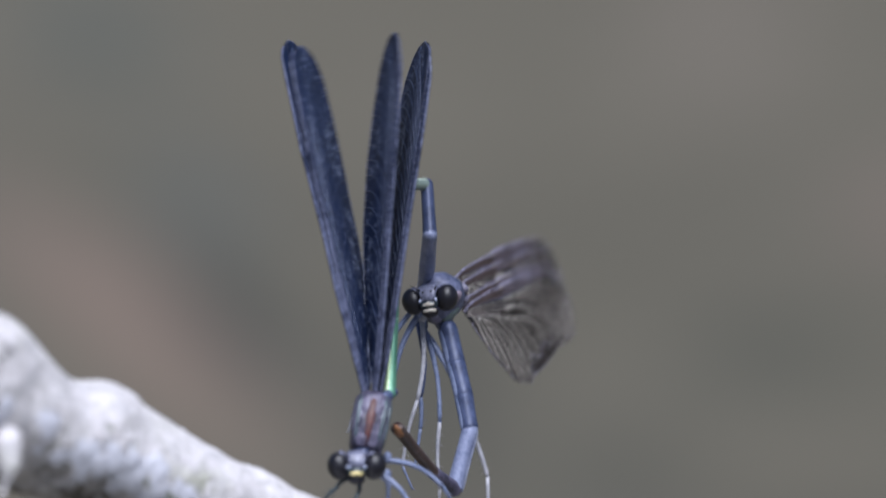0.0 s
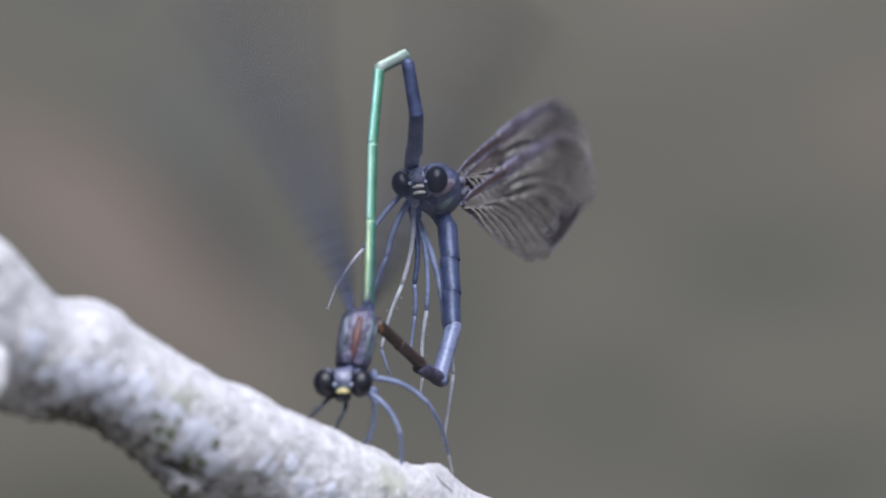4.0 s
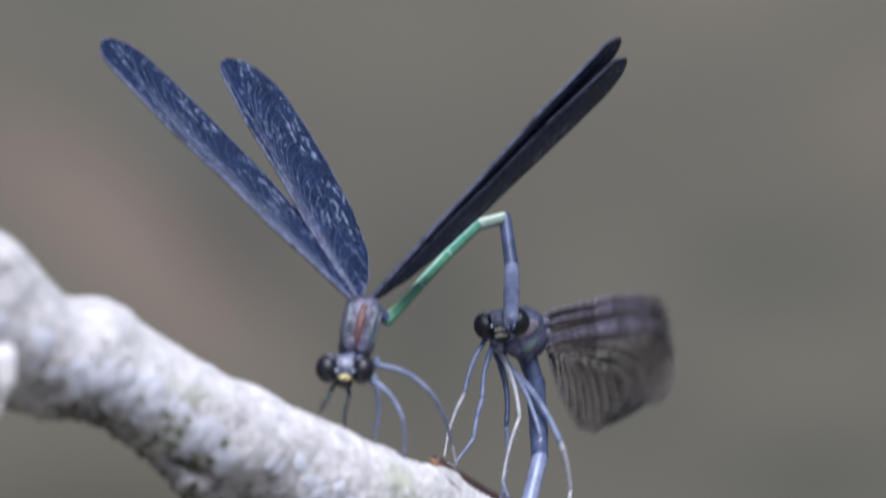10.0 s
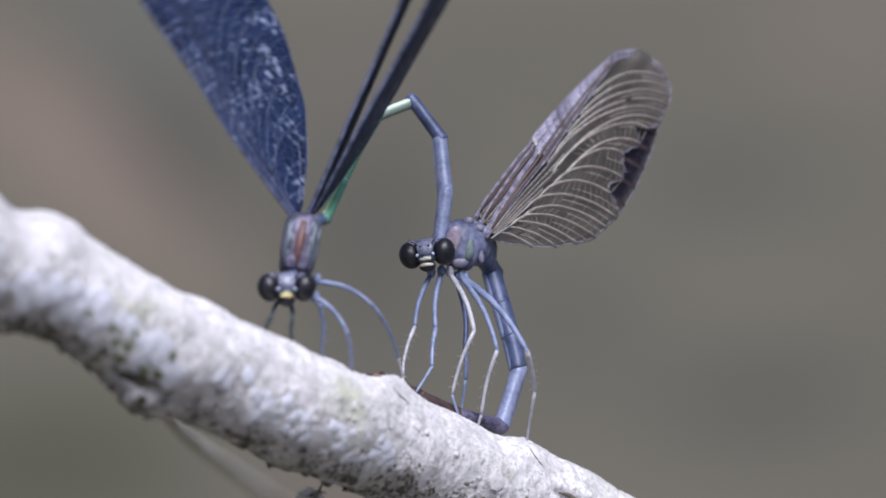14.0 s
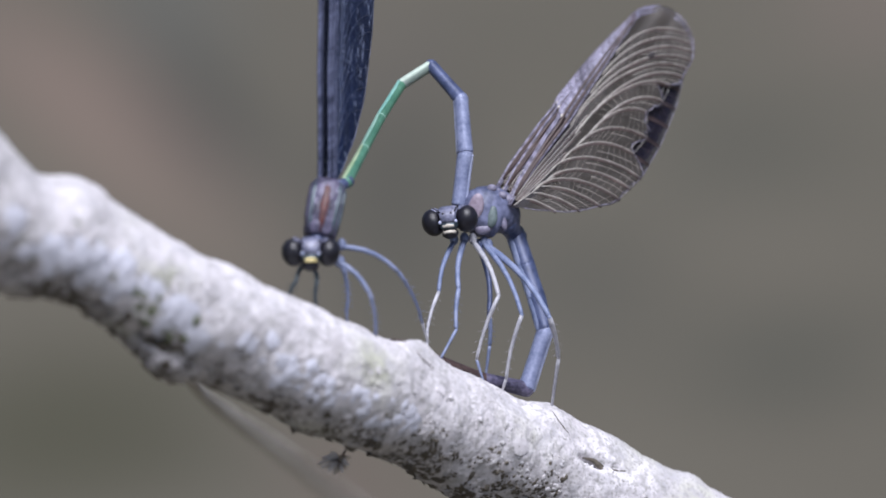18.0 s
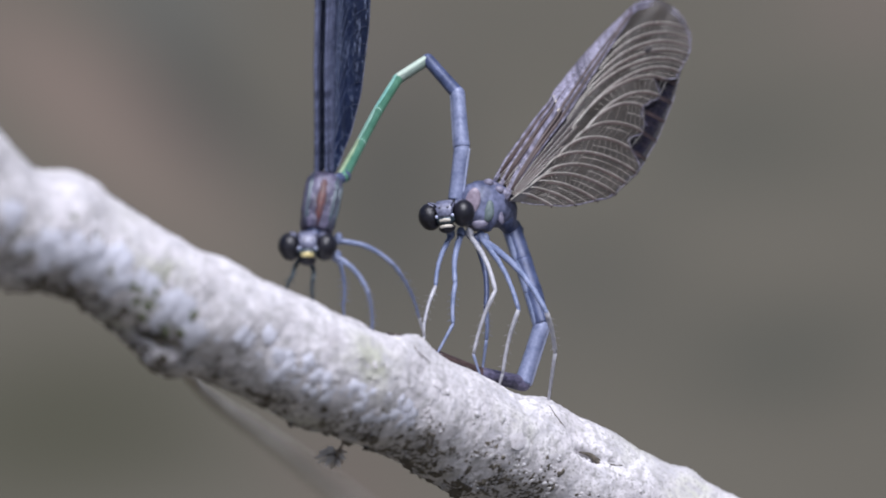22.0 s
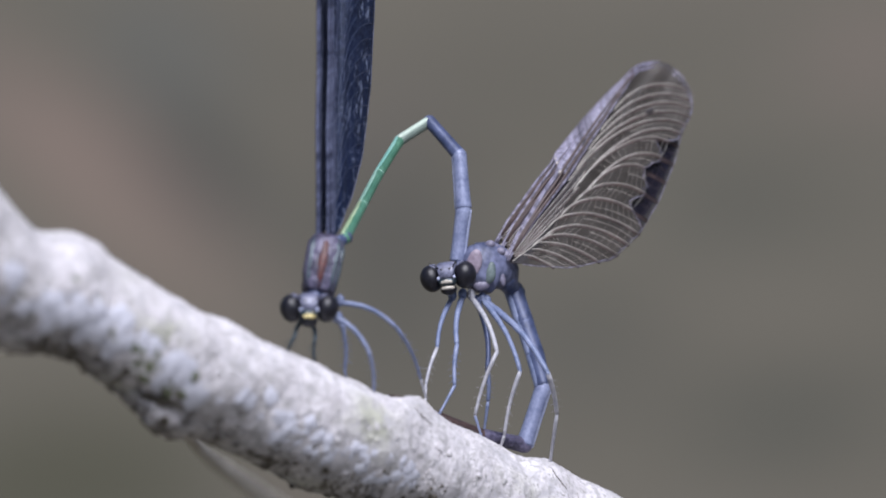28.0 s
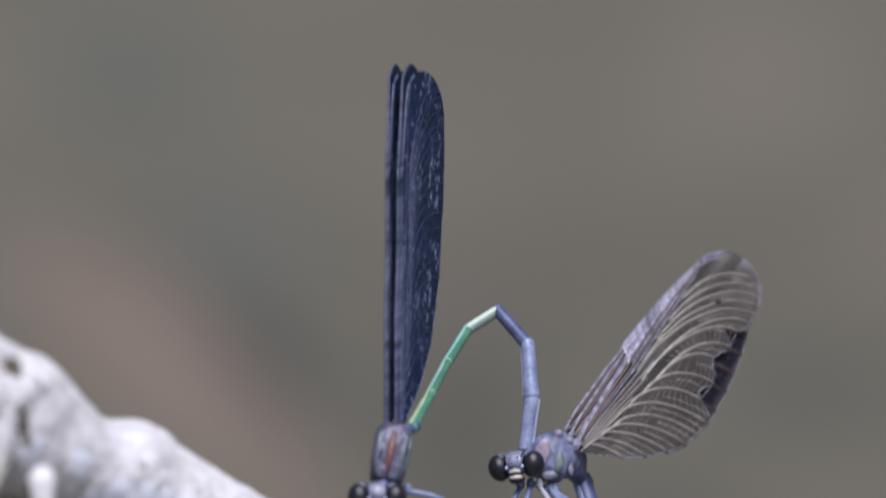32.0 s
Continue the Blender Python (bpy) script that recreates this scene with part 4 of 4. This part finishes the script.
part("egg_layer", loft([Vector((0, -3, 66)) * U, Vector((0, -7, 82)) * U, Vector((2, -4, 100)) * U], [8 * U, 8 * U, 2.5 * U], 10), ORANGE, female_tail[-1], "orange-brown abdomen tip")

FEMALE_LEGS = [  # hip, knee, ankle, toe, radius, pale or blue
    ((789, 416, 170), (762, 505, 90), (742, 570, 40), (741, 606, 20), 3.6, (LEG_BLUE, LEG_PALE, LEG_PALE)), ((807, 414, 170), (797, 500, 100), (793, 572, 80), (767, 620, 60), 4.4, (LEG_BLUE,) * 3),
    ((834, 425, 180), (851, 545, 130), (852, 600, 140), (844, 662, 150), 4.4, (DARK_BLUE, LEG_BLUE, LEG_BLUE)), ((822, 415, 170), (868, 512, 70), (829, 625, 85), (842, 666, 90), 3.8, (LEG_PALE, LEG_PALE, LEG_BLUE)),
    ((842, 420, 180), (909, 546, 70), (881, 660, 95), (872, 688, 110), 4.0, (LEG_BLUE, LEG_PALE, LEG_PALE)), ((850, 425, 180), (958, 550, 60), (974, 622, 110), (959, 728, 166), 4.9, (LEG_BLUE, LEG_PALE, LEG_PALE))]
female_legs, female_pieces = [], []
for k, (hip, knee, ankle, toe, r, m) in enumerate(FEMALE_LEGS):
    h = from_female(*hip)
    leg, pieces = build_leg(female, h, [from_female(*q) - h for q in (knee, ankle, toe)], r, m, 20 + k)
    female_legs.append(leg)
    female_pieces.append(pieces)


# ---- what moves ----
def chain(segments, longs, rows, nodes, root_rows, stem, seat, stem_long, bend):
    """Key a row of rods so that they run through the joints given at each time; nodes: rods from joint to joint."""
    keys, stem_keys = [[] for _ in segments], []
    for t, deep, signs, *joints in rows:
        root = root_rows(t)
        m, base = root.inverted(), root @ seat
        way = spot(*joints[0], deep) - base
        if way.length > stem_long * U:
            way *= stem_long * U / way.length
        start = base + way
        turn = Vector((0, 0, 1)).rotation_difference(m.to_3x3() @ way)
        stem_keys.append((t, Matrix.Translation(seat) @ turn.to_matrix().to_4x4()))
        ways, k, p = [], 0, start
        for count, sign, b in zip(nodes, signs, joints[1:]):
            long = sum(longs[k:k + count]) * U
            flat = spot(*b, p.y / U) - p
            if flat.length > long * 0.999:
                flat *= long * 0.999 / flat.length
            way = (flat + Vector((0, sign * math.sqrt(max(0, long ** 2 - flat.length_squared)), 0))).normalized()
            ways += [way] * count
            p = p + way * long
            k += count
        end, whole = p, sum(longs) * U
        soft = [(w + bend * (ways[max(j - 1, 0)] + ways[min(j + 1, len(ways) - 1)])).normalized() for j, w in enumerate(ways)]
        for _ in range(6):
            miss = end - start - sum((w * L * U for w, L in zip(soft, longs)), Vector())
            soft = [(w + miss / whole).normalized() for w in soft]
        p = start
        for j, w in enumerate(soft):
            turn = Vector((0, 0, 1)).rotation_difference(w).to_matrix().to_4x4()
            keys[j].append((t, m @ (Matrix.Translation(p) @ turn)))
            p = p + w * longs[j] * U
    walk(stem, stem_keys)
    for seg, key in zip(segments, keys):
        walk(seg, key)


def between(rows, t):
    """The values at t of rows (t, values...), on straight lines between them."""
    ts = [r[0] for r in rows]
    return [float(np.interp(t, ts, [r[k] for r in rows])) for k in range(1, len(rows[0]))]


def motions():
    # the blue one shifts a little on its feet
    male_sway = [(0, 23, 14, 0), (9.0, 21, 6, 0), (9.6, 12, -6, 2), (11.0, 12, -8, 2), (12.0, 0, 0, 0), (32, 0, 0, 0)]

    def male_pose(t):
        u, v, turn = between(male_sway, t)
        return Matrix.Translation(spot(MALE_AT[0] + u, MALE_AT[1] + v, MALE_AT[2])) @ pose(0, 0, 0, 0, turn, 0)

    walk(male, [(r[0], BOARD @ male_pose(r[0])) for r in male_sway])
    for leg, hip, toe in male_legs:  # the feet keep their hold
        rows = []
        for r in male_sway:
            foothold = male_pose(r[0]).inverted() @ male_pose(32) @ toe - hip
            rows.append((r[0], Matrix.Translation(hip) @ (toe - hip).rotation_difference(foothold).to_matrix().to_4x4()))
        walk(leg, rows)

    # the smoky one hangs in the wheel, then steps down on to the branch
    female_sway = [(0, 674, 150, 44, 45), (0.3, 676, 110, 40, 42), (1, 674, 13, 22, 40), (1.6, 690, 80, 38, 36), (2, 696, 122, 50, 32), (3, 686, 87, 52, 30), (4.5, 680, 90, 44, 32), (6, 657, 95, 30, 36),
                   (7, 705, 120, 32, 34), (8, 722, 59, 53, 12), (8.6, 720, 50, 54, 14), (9, 711, 90, 56, 18), (9.5, 731, 114, 58, 22), (9.7, 765, 220, 54, 24), (10, 814, 345, 44, 25), (10.5, 812, 332, 30, 22),
                   (11, 793, 339, 12, 18), (11.5, 772, 357, 5, 14), (12, 752, 365, -4, 12), (12.5, 801, 366, 4, 8), (13, 797, 379, 0, 4), (13.5, 790, 381, 0, 2), (15.5, 782, 382, 0, 0), (16, 783, 385, 0, 0), (32, 783, 385, 0, 0)]

    def lean_of(t):
        turn, yaw = between(female_sway, t)[2:]
        return pose(0, 0, 0, 0, turn, 0) @ pose(0, 0, 0, 0, 0, yaw)

    def female_pose(t):
        u, v = between(female_sway, t)[:2]
        return Matrix.Translation(spot(u, v, FEMALE_AT[2])) @ lean_of(t)

    walk(female, [(r[0], BOARD @ female_pose(r[0])) for r in female_sway])
    head_at = from_female(782, 378, 150)
    walk(female_head, [(r[0], Matrix.Translation(head_at) @ lean_of(r[0]).inverted() @ pose(0, 0, 0, 0, -7, -10)) for r in female_sway])
    # its legs dangle stretched in the wheel and fold once it stands
    dangle = [(0, 0.75), (9.5, 0.75), (9.9, 0.4), (10.5, 0.15), (11.2, 0.0), (32, 0.0)]
    hang = [(-60, 115), (-85, 200), (-10, 260), (-38, 330), (40, 330), (50, 360)]
    still = Matrix.Identity(3).to_quaternion()
    for k, leg in enumerate(female_legs):
        hip, knee, ankle, toe = [from_female(*q) for q in FEMALE_LEGS[k][:4]]
        thigh, rows, low_rows = knee - hip, [], []
        fold = (ankle - knee).rotation_difference(thigh)
        for t in sorted({r[0] for r in female_sway} | {0.25 * n for n in range(44)}):
            s = between(dangle, t)[0]
            foothold = female_pose(t).inverted() @ female_pose(32) @ toe - hip
            bend = min((abs((thigh + still.slerp(fold, n / 20) @ (toe - knee)).length - foothold.length), n / 20) for n in range(21))[1]
            bent = still.slerp(fold, bend + (s - bend) * min(1, s / 0.5))
            reach = thigh + bent @ (toe - knee)
            aside, down = between([(0, 110, 300), (0.4, 150, 290), (1, 60, 350), (1.6, 140, 280), (2.2, 150, 270), (3.0, *hang[5]), (32, *hang[5])], t) if k == 5 else hang[k]
            swing_to = reach.rotation_difference(Vector((aside, -20, -down)))
            stir = pose(0, 0, 0, 0, 5 * math.sin(5 * t + 1.7 * k) * s, 0).to_quaternion()
            loose = lean_of(t).inverted().to_quaternion() @ stir @ still.slerp(swing_to, min(1, s / 0.75))
            stand = reach.rotation_difference(foothold)
            rows.append((t, Matrix.Translation(hip) @ stand.slerp(loose, min(1, s / 0.5)).to_matrix().to_4x4()))
            low_rows.append((t, Matrix.Translation(thigh) @ bent.to_matrix().to_4x4() @ Matrix.Translation(-thigh)))
        walk(leg, rows + [(32, rows[-1][1])] * (rows[-1][0] < 32))
        for piece in female_pieces[k][2:]:
            walk(piece, low_rows)

    # abdomens: depth of the first joint, which way each run goes in depth, joints
    w, r = (1, 1, -1, 1, 1), (1, 1, -1, -1, -1)

    def bowed(row, by):
        """Halve the last run of a row, bowed sideways by so much."""
        *first, a, b = row
        return (*first, a, ((a[0] + b[0]) / 2 + by, (a[1] + b[1]) / 2), b)

    chain(male_tail, MALE_LONG, [bowed(row, 9 if row[0] > 11.5 else 0) for row in [
        (0, -130, w, (617, 322), (639, -53), (682, -43), (684, 45), (676, 140)), (1, -130, w, (614, 308), (609, -148), (661, -188), (681, -104), (680, -7)),
        (2, -130, w, (612, 307), (669, -61), (717, -65), (729, 27), (711, 100)), (3, -130, w, (607, 307), (637, -88), (686, -110), (697, -13), (694, 72)),
        (6, -130, w, (602, 295), (613, -134), (666, -124), (678, -20), (664, 75)), (7, -130, w, (620, 300), (675, -96), (735, -74), (734, 5), (722, 100)),
        (8, -130, w, (620, 297), (683, -98), (735, -133), (758, -53), (748, 50)), (9, -130, w, (618, 305), (686, -70), (728, -110), (746, -30), (746, 80)),
        (9.5, -130, w, (622, 310), (690, -60), (735, -80), (752, 0), (750, 100)), (10, -130, r, (629, 345), (784, 168), (832, 160), (839, 250), (839, 340)),
        (11, -130, r, (630, 325), (778, 101), (831, 139), (828, 229), (818, 325)), (12, -130, r, (603, 315), (682, 95), (745, 72), (787, 165), (779, 345)),
        (13, -130, r, (606, 314), (699, 109), (762, 97), (807, 179), (812, 360)), (16, -130, r, (598, 312), (695, 130), (750, 103), (800, 165), (797, 355)),
        (32, -130, r, (598, 312), (695, 130), (750, 103), (800, 165), (797, 355))]], (3, 1, 1, 1, 1), male_pose, male_stem, from_male(578, 322, -150), 40, 0.1)
    q = (-1, -1, -1)
    chain(female_tail, FEMALE_LONG, [
        (0, 200, q, (727, 222), (757, 382), (727, 492), (632, 382)), (1, 200, q, (756, 82), (778, 222), (748, 355), (628, 340)), (2, 200, q, (780, 202), (785, 372), (750, 487), (620, 362)),
        (3, 200, q, (754, 202), (759, 352), (741, 457), (619, 352)), (6, 200, q, (732, 155), (752, 305), (717, 420), (622, 355)), (7, 200, q, (785, 190), (790, 340), (765, 460), (625, 440)),
        (8, 200, q, (810, 172), (803, 332), (777, 427), (625, 362)), (9, 200, q, (796, 210), (801, 360), (761, 495), (621, 360)), (9.6, 200, q, (830, 300), (820, 440), (780, 540), (650, 420)),
        (10, 245, q, (884, 450), (884, 574), (866, 676), (706, 586)), (11, 245, q, (888, 399), (908, 571), (878, 681), (693, 573)), (12, 245, q, (857, 390), (895, 552), (872, 671), (702, 590)),
        (13, 245, q, (907, 410), (942, 580), (917, 684), (714, 586)), (16, 245, q, (897, 402), (945, 572), (915, 678), (700, 600)), (32, 245, q, (897, 402), (945, 572), (915, 678), (700, 600))],
        (3, 1, 3), female_pose, female_stem, from_female(882, 385, 212), 58, 0.16)

    # wings: lean in the picture plane from upright, lean away, twist
    def wing_pose(root, lean, away, twist):
        return Matrix.Translation(root) @ pose(0, 0, 0, 0, lean, 0) @ pose(0, 0, 0, -away, 0, 0) @ pose(0, 0, 0, 0, 0, twist)

    closed = [(0.2, 4, 80), (0.6, 4, 73), (0.8, 4, 76), (1.0, 4, 66)]
    open_up = [(-49, 6, 5), (-47, 2, 0), (36, 5, 88), (44, 4, 87)]
    spread = [(-48, 5, 68), (-33, 34, 61), (40.5, 4, 79), (43, 8, 78)]
    fanned = [(-36, 6, 16), (-30, 2, 12), (38, 5, 86), (42, 4, 85)]
    raised = [(-12, 4, 72), (-11, 4, 74), (4, 4, 104), (6, 4, 102)]
    # where each wing comes from and goes to at the times when the beats are seen best
    swing = {0.0: [(-15, -13, 73), (-14, -12, 72), (3, 5, 103), (8, 9, 104)], 1.0: [(-23, -13, 40), (-24, -13, 34), (-20, -10, 72), (-19, -9, 70)], 2.0: [(-16, -8), (-12, 3), (85, 30), (66, 8)],
             3.0: [(-25, -3), (-19, 6), (-4, 22), (10, 44)], 6.0: [(-150, -5), (-110, -96), (94, 18), (97, 72)], 7.0: [(-17, -8, 56), (-16, -7, 55), (-15, -8, 84), (-14, -7, 82)],
             8.0: [(-130, -25), (-5, 18), (-14, 20), (103, 74)], 9.0: [(-15, -10, 72), (-14, -10, 74), (2, 6, 106), (3, 8, 104)], 11.0: [(-104, -2), (-88, 8), (-14, 34), (12, 75)],
             11.6: [(-12, 8), (-16, 4), (-4, 12), (0, 16)], 12.0: [(-8, 3, 66), (-80, 6), (-5, 6, 106), (-2, 9, 106)]}

    def twist_at(k, low):
        return 82 - 0.4 * max(0, min(low, 110 - low)) if k < 2 else 86 - 0.3 * low

    def beat(k, t):
        """Wing beats: 13 a second."""
        lag = 0.5 if k % 2 else 0.0
        low = 5 + (96 if k % 2 else 88) * (0.5 - 0.5 * math.cos(2 * math.pi * 13 * t - lag)) ** 1.8
        for s, ends in swing.items():
            if abs(t - s) < 0.04:
                a, b, *wide = ends[k]
                low = abs(a + (b - a) * (0.5 + 15 * (t - s)))
                lean = a + (b - a) * (0.5 + 15 * (t - s))
                return (lean, 4, wide[0] if wide else twist_at(k, low))
        return (-low if k < 2 else low, 4, twist_at(k, low))

    for k, wing in enumerate(male_wings):
        root = from_male(*MALE_ROOTS[k])
        rows = []
        for n in range(0, 272):
            t = n / 30
            rows.append((t, wing_pose(root, *beat(k, t))))
        for t, shift in ((9.1, 1), (9.2, -1), (9.3, 1), (9.35, 45), (9.4, 85), (9.45, 50)):
            rows.append((t, wing_pose(root, raised[k][0] + shift * (-1 if k < 2 else 1), *raised[k][1:])))
        for t in (9.5, 9.6):
            rows.append((t, wing_pose(root, *fanned[k])))
        for t, wider in ((9.9, 0), (10.0, 0), (10.2, 1), (10.35, 2), (10.55, 1)):
            rows.append((t, wing_pose(root, spread[k][0] + wider * (2 if k < 2 else -3), *spread[k][1:])))
        for n in range(320, 370):
            rows.append((n / 30, wing_pose(root, *beat(k, n / 30))))
        for t, p in ((12.4, open_up), (13.6, open_up), (14.6, closed), (32.0, closed)):
            rows.append((t, wing_pose(root, *p[k])))
        walk(wing, rows)

    # the smoky wings, in the turned body's space
    lift = [(0, 62, 69, 4, 3), (1, 30, 30, 54, 2), (2, 66, 66, 4, 4), (3, 55, 66, 4, 4), (5.5, 40, 55, 10, 6), (6, 37, 50, 50, 17), (6.2, 28, 36, 34, 5), (6.5, 52, 54, 6, 4), (7, 55, 60, 6, 2), (8, 64, 61, 4, 3), (9, 78, 60, 6, 5), (9.3, 86, 56, 4, 4), (9.5, 91, 54, 2, 4), (9.65, 112, 52, 0, 4), (9.8, 106, 58, 2, 4), (10, 81, 63, 4, 4), (10.2, 80, 62, 4, 4),
            (10.5, 73, 56, 4, 4), (10.8, 60, 50, 4, 4), (11, 54, 49, 4, 0), (11.5, 40, 38, 2, 2), (12, 27.5, 36, 24, 0), (12.5, 40, 36, 2, 0), (13, 37, 36, 0, 0), (16, 35.0, 31, 0, 0), (32, 35.0, 31, 0, 0)]
    tremble = [(0, 1.2), (0.5, 4), (1, 13), (1.5, 6), (2, 1.8), (2.5, 5), (3, 5), (3.5, 4), (5.5, 4), (6, 8), (6.3, 3), (7, 7), (7.5, 5), (8, 1.5), (8.8, 2), (8.93, 36), (9.07, 36), (9.2, 8), (9.7, 4), (10, 2), (11, 3), (11.8, 0), (32, 0)]
    for k, wing in enumerate(female_wings):
        root = from_female(*FEMALE_ROOTS[k])
        rows = []
        for n in range(0, 961):
            t = n / 30
            if t > 12.2 and n % 30:
                continue
            lean, away, twist, open_by = between(lift, t)
            shake = between(tremble, t)[0] * math.cos(2 * math.pi * 11 * t + 1.571)
            fan = (0, 0.0, 2.5, 4.8)[k] + (0.7, 0.4, -0.5, -1.0)[k] * open_by
            body = lean_of(t).inverted()
            rows.append((t, Matrix.Translation(root) @ body @ wing_pose((0, 0, 0), lean + shake + fan, away + 0.5 * shake, twist + 1.5 * k)))
        walk(wing, rows)


motions()
